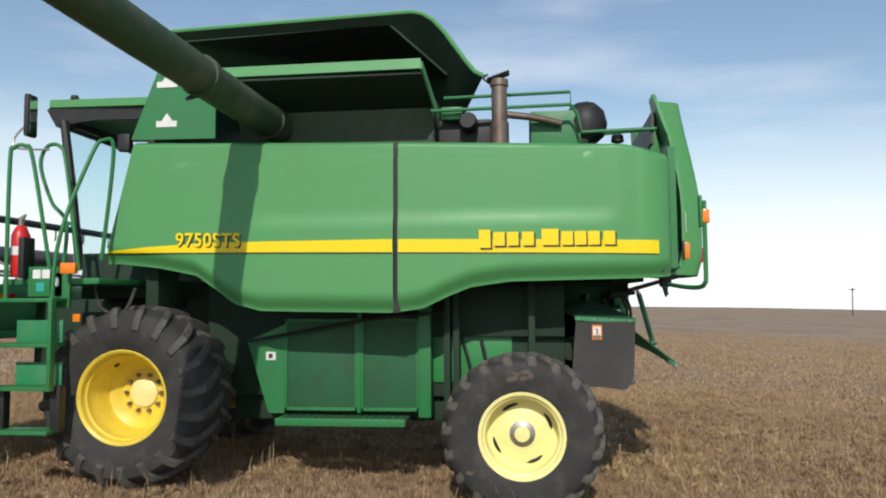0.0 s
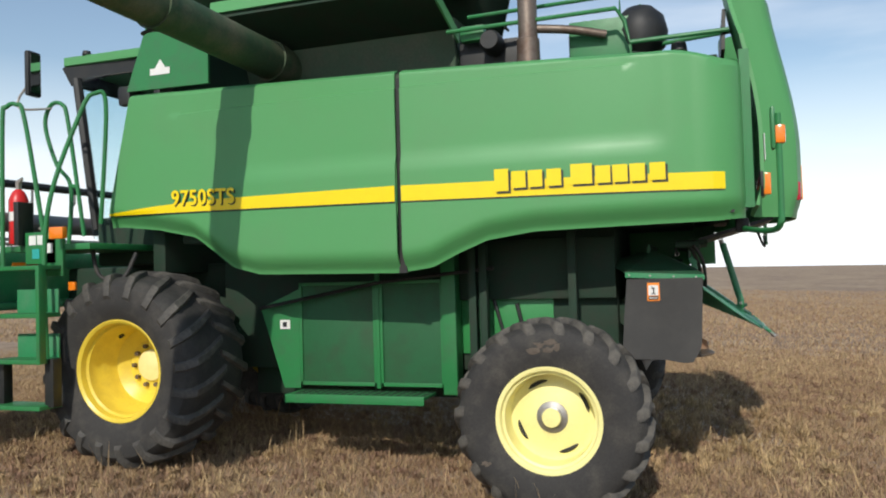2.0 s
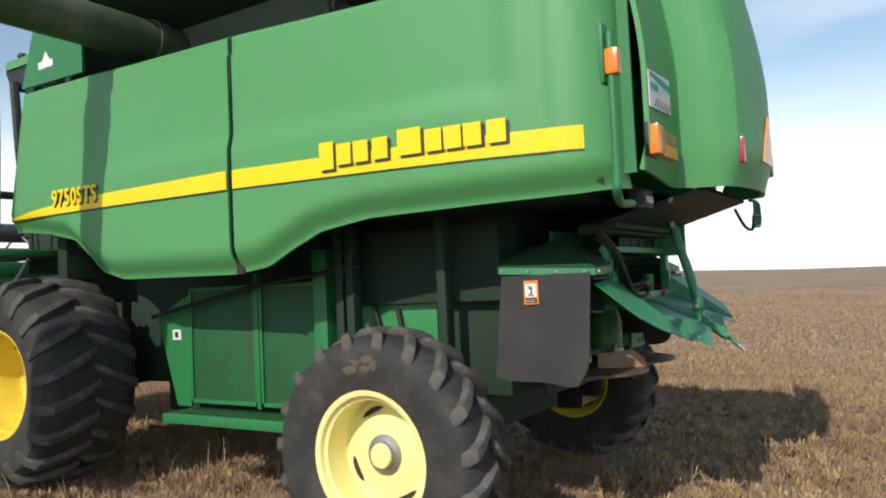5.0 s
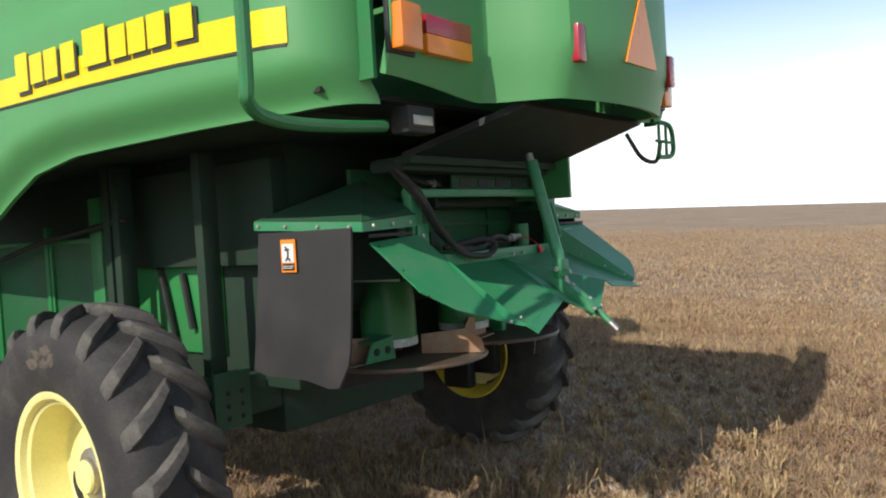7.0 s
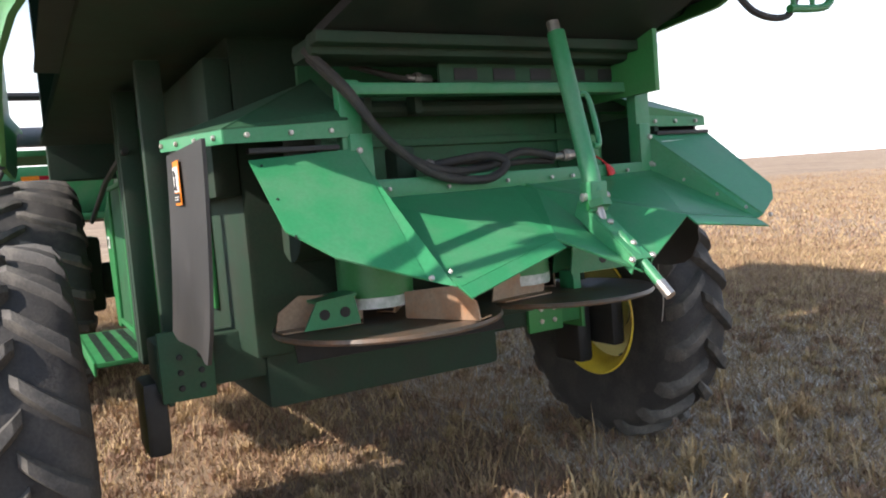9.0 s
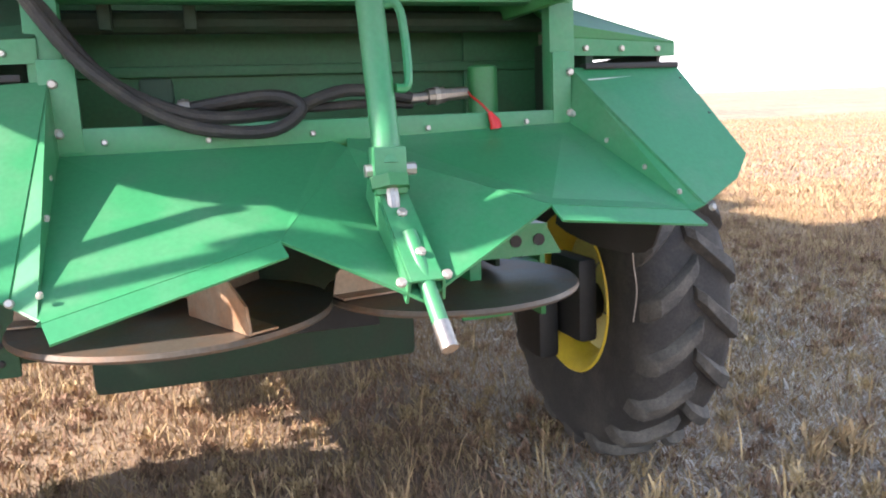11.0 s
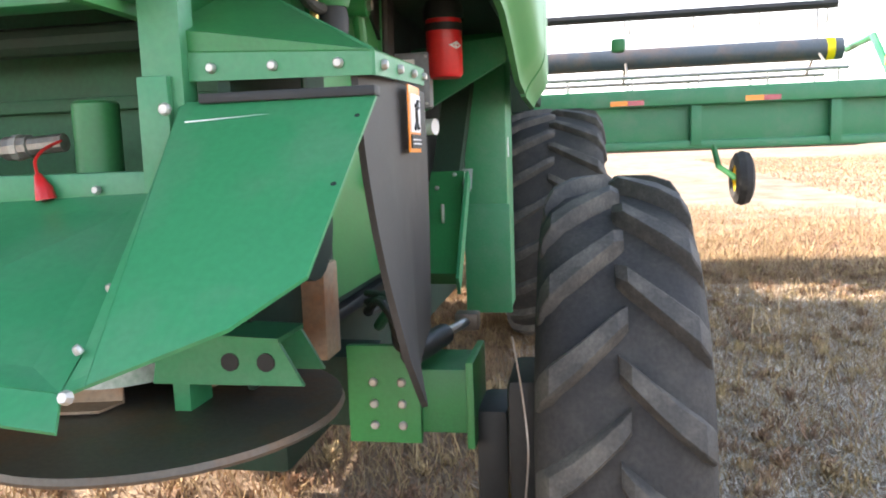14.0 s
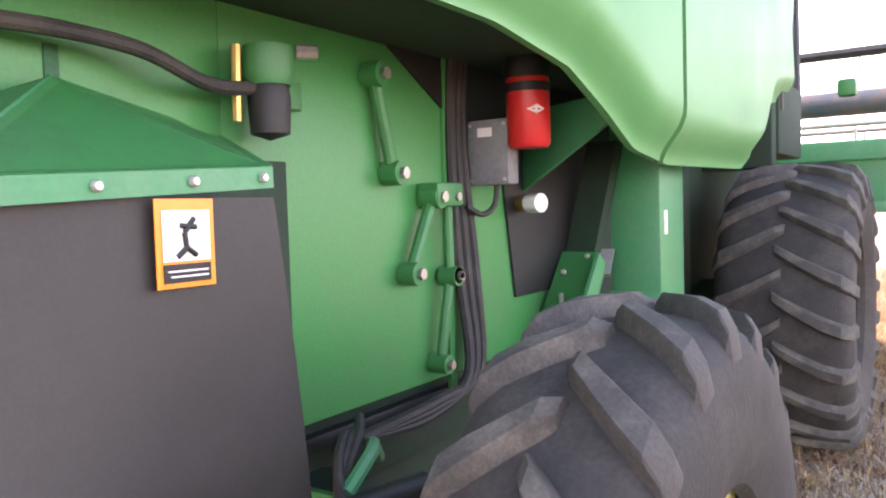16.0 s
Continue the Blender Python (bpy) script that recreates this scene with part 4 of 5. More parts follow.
for side in (0, 1):
    f = (lambda p: p) if side else flip
    shape = ((1.115, 2.43, 1.775), (1.125, 2.770, 1.770), (1.445, 2.757, 1.53), (1.51, 2.68, 1.478), (1.575, 2.538, 1.428)) if side else ((1.13, 1.115, 1.77), (1.14, 0.755, 1.748), (1.41, 0.765, 1.53), (1.52, 0.87, 1.445), (1.63, 1.085, 1.365))
    wing = part("chute_wing", plate(shape, 0.006), CHUTE, combine, "green side wing of the chute", smooth=False)
    part("fold", plate([shape[0], shape[4], (1.575, 2.505, 1.415) if side else (1.69, 1.14, 1.345), (1.12, 2.41, 1.63) if side else (1.12, 1.12, 1.61)], 0.006), CHUTE, wing, smooth=False)
    bolts(wing, [(1.605, 2.535, 1.425), (1.15, 2.42, 1.65)] if side else [(1.64, 1.09, 1.37), (1.15, 1.13, 1.65)], (1, 0, 0.3), 0.010)
    for p in ((1.167, 2.775, 1.70), (1.30, 2.775, 1.645), (1.435, 2.765, 1.555)):
        y = 2.75 if side else 0.785
        z = 1.775 - 0.7535 * (p[0] - 1.115) - 0.01 * (y - 2.42) + 0.002 if side else 1.77 - 0.8076 * (p[0] - 1.13) + 0.0396 * (y - 1.115)
        part("rivet", tube([(p[0], y, z), (p[0] + 0.004, y, z + 0.005)], 0.0045, 8), BLACK, wing)
    part("gap_strip", box((1.10, min(f((0, 2.47, 0))[1], f((0, 2.77, 0))[1]), 1.772), (1.135, max(f((0, 2.47, 0))[1], f((0, 2.77, 0))[1]), 1.788), 0.002), BLACK, wing)
    # roof skirt over the flap: corner, front end and ridge
    c, e, a, tall = (Vector((1.117, 2.765, 1.805)), Vector((0.55, 2.731, 1.837)), Vector((0.753, 2.40, 2.045)), 0.037) if side else (Vector((1.18, 0.675, 1.80)), Vector((0.55, 0.60, 1.835)), Vector((0.76, 1.12, 2.06)), 0.042)
    up, w = Vector((0, 0, tall)), 1 if side else -1
    root = Vector((1.10, 2.43, 1.812)) if side else Vector((1.13, 1.10, 1.812))
    rear_fl = part("skirt_flange", plate([root, c, c + up, root + up * 1.3], 0.006), CHUTE, combine, smooth=False)
    bolts(rear_fl, [root.lerp(c, f) + up * 0.55 + Vector((0.004, 0, 0)) for f in (0.16, 0.49, 0.83)], (1, 0, 0), 0.0105)
    side_fl = part("skirt_flange", plate([c, e, e + up, c + up], 0.006), CHUTE, combine, smooth=False)
    bolts(side_fl, [c.lerp(e, f) + up * 0.5 + Vector((0, w * 0.004, 0)) for f in (0.10, 0.38, 0.68, 0.95)], (0, w, 0), 0.0105)
    sk = bmesh.new()
    inner = 2.30 if side else 1.15
    add_plate(sk, [c + up, e + up, (0.30, inner, 1.98), a], 0.006)
    add_plate(sk, [c + up, a, (1.10, 2.40 if side else 1.10, 1.90), root + up * 1.3], 0.006)
    # Left roof takes the darker green, with the hull's shade in it.
    part("skirt_roof", sk, FRAME if side else SKIRT, combine, "sloping green roof sheet over the rubber flap", smooth=False)
    part("ridge_seam", tube([c + up + Vector((0, 0, 0.002)), a + Vector((0, 0, 0.002))], 0.004, 6), CHUTE if side else SKIRT, combine)

# rubber flaps with warning stickers
def flap_sheet(left, right, z_low, y, side):
    """A hanging sheet: its two edges as x over z, its lower edge as z over x, with a slight swing."""
    def at(u, v):
        z = 1.82
        for _ in range(3):
            x = lerp(z, left) + (lerp(z, right) - lerp(z, left)) * u
            z = 1.82 + (lerp(x, z_low) - 1.82) * v
        d = max(1.80 - z, 0)
        swing = 0.016 * math.sin(x * 9) * d + (lerp(x, [(0.45, -0.05), (0.75, 0.0), (1.1, 0.28)]) if side else -0.06) * d * d
        return (x, y + swing, z)
    return grid(at, steps(0, 1, 18), steps(0, 1, 18), 0.012)


fl = part("rubber_flap", flap_sheet([(1.1, 0.50), (1.5, 0.53), (1.82, 0.56)], [(1.1, 1.09), (1.3, 1.145), (1.82, 1.17)], [(0.48, 1.18), (0.6, 1.15), (0.85, 1.145), (1.0, 1.12), (1.08, 1.13), (1.17, 1.3)], 0.625, 0), FLAP, combine, "hanging grey rubber flap")
fr = part("rubber_flap", flap_sheet([(1.1, 0.44), (1.5, 0.50), (1.82, 0.55)], [(1.0, 0.90), (1.1, 0.955), (1.22, 1.00), (1.5, 1.06), (1.82, 1.10)], [(0.40, 1.26), (0.55, 1.22), (0.70, 1.195), (0.86, 1.185), (0.95, 1.20), (1.02, 1.26), (1.13, 1.6)], 2.733, 1), FLAP, combine, "hanging grey rubber flap")


def flap_sticker(x0, x1, z0, z1, y, out, parent):
    def sl(a0, a1, b0, b1, d, m, name):
        part(name, box((a0, min(y + out * d, y + out * (d - 0.003)), b0), (a1, max(y + out * d, y + out * (d - 0.003)), b1), 0.0008), m, parent, smooth=False)
    w, h = x1 - x0, z1 - z0
    sl(x0, x1, z0, z1, 0.004, ORANGE, "sticker")
    sl(x0 + 0.1 * w, x1 - 0.1 * w, z0 + 0.30 * h, z1 - 0.13 * h, 0.007, WHITE, "sticker_face")
    sl(x0 + 0.1 * w, x1 - 0.1 * w, z0 + 0.06 * h, z0 + 0.27 * h, 0.007, BLACK, "sticker_text")
    sl(x0 + 0.16 * w, x1 - 0.2 * w, z0 + 0.12 * h, z0 + 0.14 * h, 0.009, WHITE, "text_bar")
    sl(x0 + 0.16 * w, x1 - 0.16 * w, z0 + 0.18 * h, z0 + 0.20 * h, 0.009, WHITE, "text_bar")
    c = (x0 + x1) / 2
    for a, b in (((-0.12, 0.78), (0.05, 0.62)), ((0.05, 0.62), (0.02, 0.45)), ((0.02, 0.45), (0.18, 0.35)), ((0.02, 0.45), (-0.14, 0.36)), ((-0.15, 0.68), (0.12, 0.70))):
        part("pictogram", tube([(c + a[0] * w, y + out * 0.008, z0 + a[1] * h), (c + b[0] * w, y + out * 0.008, z0 + b[1] * h)], 0.0045, 6), BLACK, parent)


flap_sticker(0.725, 0.825, 1.635, 1.785, 0.606, -1, fl)
flap_sticker(0.70, 0.808, 1.682, 1.818, 2.748, 1, fr)

# tailboard strut and lift handle
strut = part("lift_strut", tube([(1.36, 1.80, 2.12), (1.505, 1.80, 1.56)], 0.031, 16), CHUTE, combine, "green lift strut with a loop handle")
part("strut_loop", tube(curve([(1.42, 1.832, 1.90), (1.432, 1.862, 1.885), (1.472, 1.862, 1.735), (1.478, 1.832, 1.72)]), 0.010, 8), CHUTE, strut)
part("strut_top", tube([(1.345, 1.80, 2.16), (1.36, 1.80, 2.10)], 0.022, 10), STEEL, strut)
part("strut_rod", tube([(1.505, 1.80, 1.56), (1.535, 1.80, 1.47)], 0.015, 10), STEEL, strut)
part("strut_nut", tube([(1.512, 1.80, 1.535), (1.52, 1.80, 1.51)], 0.045, 6), FRAME, strut)
part("clevis", box((1.47, 1.765, 1.50), (1.53, 1.835, 1.60), 0.006), CHUTE, strut)
part("clevis_bolt", tube([(1.50, 1.75, 1.55), (1.50, 1.86, 1.55)], 0.014, 8), BOLT, strut)
ch = part("handle_channel", plate([(1.46, 1.77, 1.54), (1.70, 1.785, 1.345), (1.70, 1.85, 1.345), (1.46, 1.83, 1.54)], 0.006), CHUTE, combine, smooth=False)
part("channel_flange", plate([(1.458, 1.768, 1.538), (1.698, 1.783, 1.343), (1.68, 1.78, 1.30), (1.44, 1.765, 1.49)], 0.006), CHUTE, ch, smooth=False)
part("channel_flange", plate([(1.458, 1.832, 1.538), (1.698, 1.852, 1.343), (1.68, 1.855, 1.30), (1.44, 1.835, 1.49)], 0.006), CHUTE, ch, smooth=False)
bolts(ch, [(1.56, 1.81, 1.462), (1.65, 1.82, 1.392)], (0.6, 0, 0.8), 0.013)
bolts(ch, [(1.70, 1.765, 1.345), (1.69, 1.86, 1.35)], (0.6, 0, 0.8), 0.013)
hdl = part("pull_handle", tube([(1.60, 1.812, 1.425), (1.79, 1.827, 1.235)], 0.0165, 14), CHUTE, combine, "green pull handle worn bare at its tip")
part("bare_tip", tube([(1.752, 1.824, 1.273), (1.792, 1.8275, 1.233)], 0.017, 14), STEEL, hdl)

# hoses, couplers, red tag
hose_lines = [[(1.10, 0.98, 2.10), (1.17, 1.08, 1.97), (1.19, 1.20, 1.80), (1.18, 1.38, 1.67), (1.19, 1.58, 1.64), (1.19, 1.67, 1.69), (1.16, 1.60, 1.725), (1.10, 1.40, 1.70)],
              [(1.08, 1.00, 2.08), (1.14, 1.12, 1.93), (1.16, 1.24, 1.77), (1.15, 1.42, 1.685), (1.13, 1.62, 1.685), (1.10, 1.80, 1.735), (1.06, 1.98, 1.712)],
              [(1.05, 1.40, 1.69), (1.10, 1.55, 1.71), (1.09, 1.70, 1.695), (1.06, 1.85, 1.70), (1.04, 1.99, 1.695)],
              [(0.95, 1.2, 2.08), (0.95, 1.5, 2.02), (0.93, 1.9, 2.03), (0.90, 2.3, 2.02)]]
for k, pts in enumerate(hose_lines):
    part("hydraulic_hose", tube(curve(pts, 6), 0.016 if k < 2 else 0.012, 10), HOSE, combine)
for a, b in (((1.05, 1.98, 1.71), (1.04, 2.15, 1.722)), ((1.10, 1.36, 1.70), (1.10, 1.45, 1.705)), ((0.95, 1.42, 2.035), (0.95, 1.52, 2.03))):
    a, b = Vector(a), Vector(b)
    c = part("coupler", tube([a, a.lerp(b, 0.3), a.lerp(b, 0.31), a.lerp(b, 0.6), a.lerp(b, 0.61), b], [0.014, 0.014, 0.022, 0.022, 0.017, 0.017], 10), STEEL, combine)
    part("ring", tube([a.lerp(b, 0.42), a.lerp(b, 0.5)], 0.0245, 10), BOLT, c)
tag = part("dust_cap", tube([(1.15, 2.172, 1.665), (1.155, 2.185, 1.64), (1.155, 2.188, 1.622)], [0.006, 0.015, 0.017], 10), RED, combine, "red rubber dust cap on a cord")
part("cord", tube(curve([(1.05, 2.15, 1.725), (1.09, 2.145, 1.71), (1.13, 2.155, 1.69), (1.15, 2.172, 1.665)]), 0.003, 6), RED, tag)

# spreader discs with vanes
for cy, spin, reach in ((1.33, 20, 0.44), (2.16, 35, 0.40)):
    disc = part("spreader_disc", lathe([(0.0, 0.012), (reach, 0.012), (reach + 0.005, 0.0), (reach, -0.008), (0.0, -0.008)], (0.80, cy, 1.13), "z", 48), DISC, combine, "worn steel spreader disc with vanes")
    part("drum", lathe([(0.15, 0.06), (0.15, 0.30), (0.13, 0.40), (0.0, 0.42)], (0.70, cy - (0.16 if cy > 2 else 0), 1.13), "z", 28), WALL, disc)
    part("worn_edge", lathe([(0.1515, 0.058), (0.1535, 0.085), (0.1515, 0.10)], (0.70, cy - (0.16 if cy > 2 else 0), 1.13), "z", 28), SCRAPED, disc, "bare scraped lower edge")
    for k in range(3) if cy < 2 else (1, 2):
        turn = Matrix.Translation((0.80, cy, 1.145)) @ Matrix.Diagonal((reach / 0.44, reach / 0.44, 1, 1)) @ Matrix.Rotation(radians(spin + 120 * k), 4, "Z")
        pts = [turn @ Vector(p) for p in ((0.10, 0, 0.0), (0.435, 0.03, 0.0), (0.42, 0.03, 0.07), (0.34, 0.02, 0.125), (0.10, 0, 0.10))]
        v = part("vane", plate(pts, 0.008), RUST, disc, "rust-streaked steel vane", smooth=False)
        part("vane_foot", plate([turn @ Vector(p) for p in ((0.10, 0, 0.004), (0.435, 0.03, 0.004), (0.42, 0.11, 0.004), (0.12, 0.08, 0.004))], 0.006), RUST, disc, smooth=False)
    s_ = -1 if cy < 2 else 1
    inner, lift = (0.14, 0.0) if cy < 2 else (0.02, 0.06)
    b = None
    for dx in (-0.03, 0.10):
        b = part("bracket_cheek", plate([(0.76 + dx, cy + s_ * inner, 1.15 + lift), (0.76 + dx, cy + s_ * 0.36, 1.15 + lift), (0.76 + dx, cy + s_ * 0.31, 1.24 + lift), (0.76 + dx, cy + s_ * (inner + 0.02), 1.26 + lift)], 0.01), CHUTE, disc, smooth=False)
    part("bracket_top", plate([(0.72, cy + s_ * (inner + 0.01), 1.26 + lift), (0.87, cy + s_ * (inner + 0.01), 1.26 + lift), (0.87, cy + s_ * 0.31, 1.246 + lift), (0.72, cy + s_ * 0.31, 1.246 + lift)], 0.01), CHUTE, disc, smooth=False)
    part("bracket_foot", box((0.74, cy + s_ * (inner + 0.05) - 0.02, 1.135), (0.84, cy + s_ * (inner + 0.05) + 0.02, 1.16 + lift), 0.003), CHUTE, disc)
    for yy in (0.20, 0.28):
        part("hole", tube([(0.862, cy + s_ * yy, 1.20 + lift), (0.869, cy + s_ * yy, 1.20 + lift)], 0.020, 12), BLACK, disc)
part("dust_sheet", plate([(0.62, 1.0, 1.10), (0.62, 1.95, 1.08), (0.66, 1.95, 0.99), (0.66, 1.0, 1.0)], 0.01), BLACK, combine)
part("deflector", box((0.30, 1.75, 1.14), (0.42, 2.42, 1.40), 0.01), RUST, combine, "rusty deflector plate behind the flaps")
part("rotor_housing", tube([(0.55, 1.05, 1.52), (0.55, 2.45, 1.52)], 0.14, 20), DEEP, combine)

# rear axle hardware
for y, s in ((2.60, 1), (0.76, -1)):
    # Left plates and bolts are darker, coloured for the shade under the flap.
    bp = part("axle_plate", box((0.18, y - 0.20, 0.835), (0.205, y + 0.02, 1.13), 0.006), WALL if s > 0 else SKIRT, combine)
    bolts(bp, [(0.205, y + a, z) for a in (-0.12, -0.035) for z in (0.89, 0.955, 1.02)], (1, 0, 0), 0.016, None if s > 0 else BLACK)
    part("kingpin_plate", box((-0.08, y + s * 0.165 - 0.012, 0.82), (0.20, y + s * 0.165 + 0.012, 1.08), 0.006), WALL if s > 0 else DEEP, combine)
    part("axle_knuckle", box((-0.10, y + s * 0.22 - 0.05, 0.60), (0.14, y + s * 0.22 + 0.05, 0.92), 0.03), BLACK, combine)
    part("steering_rod", tube([(-0.12, y + s * 0.15, 0.86), (-0.14, 1.68, 0.84)], 0.025, 10), STEEL, combine)

part("steering_knuckle", box((0.02, 2.88, 0.70), (0.30, 2.97, 1.06), 0.03), BLACK, combine)
part("wheel_spindle", tube([(0.0, 2.80, 0.80), (-0.01, 3.12, 0.80)], 0.09, 16), BLACK, combine)
part("hanging_wire", tube(curve([(0.62, 2.93, 1.26), (0.60, 2.95, 1.10), (0.61, 2.96, 0.98), (0.60, 2.95, 0.86)]), 0.0025, 6), STEEL, combine)

# rear underside: trough and bar painted as if shaded, cage lamp
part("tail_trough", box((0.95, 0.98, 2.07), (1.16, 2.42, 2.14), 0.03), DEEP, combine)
part("tail_bar", box((1.12, 0.98, 2.10), (1.22, 2.42, 2.14), 0.01), DEEP, combine)
cage = part("lamp_cage", tube(curve([(1.78, 2.42, 2.32), (1.80, 2.60, 2.31), (1.80, 2.66, 2.24), (1.80, 2.64, 2.14), (1.80, 2.44, 2.12)]), 0.014, 8), FRAME, combine, "green wire lamp guard")
for y in (2.46, 2.56):
    part("wire", tube([(1.80, y, 2.32), (1.80, y, 2.12)], 0.009, 8), FRAME, cage)
part("wire", tube([(1.80, 2.42, 2.21), (1.80, 2.655, 2.21)], 0.009, 8), FRAME, cage)
part("cable", tube(curve([(1.70, 2.25, 2.25), (1.75, 2.32, 2.12), (1.78, 2.45, 2.10), (1.78, 2.52, 2.20)]), 0.012, 8), HOSE, combine)

# ---- right side of the body ----
part("side_wall", box((-1.78, 2.30, 1.24), (0.32, 2.335, 2.34), 0.006), WALL, combine, "green side wall with linkages")
part("side_wall", box((0.32, 2.31, 1.93), (1.30, 2.335, 2.335), 0.004), WALL, combine)
# Dark panel stands for the shade on the wall behind the flap.
part("inner_shade_panel", box((0.14, 2.337, 1.16), (0.74, 2.355, 1.92), 0.003), DEEP, combine)
# Black plate stands in for the shade under the right panel.
part("shade_plate", plate([(-0.20, 2.342, 2.335), (-0.58, 2.342, 2.12), (-0.95, 2.342, 2.02), (-1.05, 2.342, 1.45), (-1.78, 2.342, 1.45), (-1.78, 2.342, 2.335)], 0.01), BLACK, combine)
part("wall_rib", box((-0.62, 2.335, 1.2), (-0.58, 2.35, 2.3), 0.004), WALL, combine)
# Black strip put in for the dark gap below the wall.
part("lower_gap_strip", box((-1.5, 2.29, 1.16), (0.3, 2.33, 1.20), 0.008), BLACK, combine)


def link(a, b, r=0.026):
    a, b = Vector(a), Vector(b)
    p = part("link_arm", tube([a, b], r * 0.8, 10), FRAME, combine)
    for c in (a, b):
        part("pivot", tube([c - Vector((0, 0.03, 0)), c + Vector((0, 0.035, 0))], r * 1.4, 14), FRAME, p)
        part("pivot_nut", tube([c + Vector((0, 0.035, 0)), c + Vector((0, 0.05, 0))], r * 0.7, 6), STEEL, p)


link((-0.20, 2.37, 2.175), (-0.275, 2.37, 1.90))
link((-0.46, 2.38, 1.83), (-0.345, 2.37, 1.60))
link((-0.54, 2.38, 1.83), (-0.545, 2.38, 1.58), 0.02)
link((-0.545, 2.38, 1.575), (-0.49, 2.37, 1.30), 0.022)
part("link_block", box((-0.58, 2.335, 1.80), (-0.43, 2.42, 1.875), 0.012), FRAME, combine)
for k, x in enumerate((-0.62, -0.655, -0.69)):
    part("hydraulic_hose", tube(curve([(x, 2.36, 2.30), (x + 0.02, 2.36, 2.0), (x, 2.365 + 0.01 * k, 1.6), (x + 0.01, 2.40, 1.25), (x + 0.25, 2.40, 1.16 + 0.02 * k), (-0.05, 2.40, 1.18)]), 0.018, 8), HOSE, combine)
cb = part("control_box", box((-0.80, 2.345, 1.868), (-0.725, 2.505, 2.088), 0.012), GREYBOX, combine, "grey plastic control box")
part("label", box((-0.725, 2.39, 2.03), (-0.722, 2.445, 2.06), 0), WHITE, cb)
for y in (2.36, 2.49):
    for z in (1.885, 2.07):
        part("screw", tube([(-0.727, y, z), (-0.721, y, z)], 0.006, 8), BOLT, cb)
part("cable", tube(curve([(-0.76, 2.44, 1.87), (-0.74, 2.44, 1.80), (-0.69, 2.42, 1.77), (-0.64, 2.39, 1.80)]), 0.010, 8), HOSE, cb)
ff = part("oil_filter", lathe([(0.0, -0.135), (0.062, -0.135), (0.072, -0.12), (0.072, 0.09), (0.062, 0.10), (0.0, 0.105)], (-0.77, 2.56, 2.12), "z", 28), RED, combine, "red spin-on oil filter")
part("filter_head", lathe([(0.080, 0.09), (0.080, 0.13), (0.06, 0.2), (0.0, 0.2)], (-0.77, 2.56, 2.12), "z", 24), BLACK, ff)
part("filter_band", lathe([(0.074, 0.045), (0.074, 0.075)], (-0.77, 2.56, 2.12), "z", 28), BLACK, ff)
part("filter_mark", plate([(-0.722, 2.617, 2.09), (-0.700, 2.590, 2.105), (-0.722, 2.617, 2.12), (-0.748, 2.630, 2.105)], 0.004), WHITE, ff)
part("brace", plate([(-1.15, 2.32, 1.84), (-0.86, 2.80, 2.05), (-0.86, 2.80, 2.15), (-1.15, 2.32, 2.15)], 0.015), CHUTE, combine)
cap = part("sensor_cap", tube([(-1.07, 2.40, 1.805), (-1.05, 2.46, 1.805)], 0.036, 16), WHITE, combine)
part("sensor_base", tube([(-1.085, 2.35, 1.805), (-1.07, 2.40, 1.805)], 0.032, 16), BRASS, cap)
part("pillar", box((-1.95, 2.50, 0.85), (-1.62, 2.72, 2.35), 0.015), CHUTE, combine, "green body pillar")
part("pillar_flange", box((-1.64, 2.49, 0.85), (-1.61, 2.73, 1.42), 0.006), CHUTE, combine)
part("pillar_sticker", box((-1.70, 2.721, 1.66), (-1.66, 2.724, 1.76), 0), WHITE, combine)
part("elevator_leg", plate([(-1.08, 2.36, 1.12), (-1.06, 2.54, 1.12), (-1.46, 2.53, 1.57), (-1.48, 2.36, 1.57)], 0.09), FRAME, combine)
lt = part("latch_plate", plate([(-1.46, 2.50, 1.50), (-1.48, 2.55, 1.50), (-1.54, 2.55, 1.60), (-1.52, 2.50, 1.60)], 0.03), STEEL, combine)
part("latch_rod", box((-1.24, 2.44, 1.36), (-1.22, 2.455, 1.45), 0.003), STEEL, lt)
bolts(lt, [(-1.36, 2.40, 1.52), (-1.42, 2.48, 1.58)], (1, 0.2, 0.6), 0.014)
part("upper_duct", plate([(-1.50, 2.36, 1.58), (-1.48, 2.50, 1.58), (-1.60, 2.56, 2.05), (-1.62, 2.42, 2.05)], 0.06), DEEP, combine)
part("belt_guard", plate([(-1.0, 2.55, 1.06), (-0.96, 2.55, 1.14), (-1.36, 2.55, 1.60), (-1.42, 2.55, 1.55)], 0.015), CHUTE, combine)
sep = part("water_separator", lathe([(0.0, 0.09), (0.055, 0.09), (0.06, 0.03), (0.05, 0.0)], (0.25, 2.42, 2.085), "z", 18), FRAME, combine, "fuel water separator with a dark bowl")
part("bowl", lathe([(0.045, 0.0), (0.05, -0.03), (0.045, -0.11), (0.0, -0.125)], (0.25, 2.42, 2.085), "z", 18), BLACK, sep)
part("tap", tube([(0.20, 2.46, 2.165), (0.16, 2.49, 2.165)], 0.018, 8), STEEL, sep)
part("fitting", tube([(0.325, 2.40, 2.17), (0.33, 2.40, 2.0)], 0.012, 8), BRASS, sep)
part("bracket", box((0.08, 2.335, 2.05), (0.22, 2.36, 2.12), 0.004), FRAME, sep)
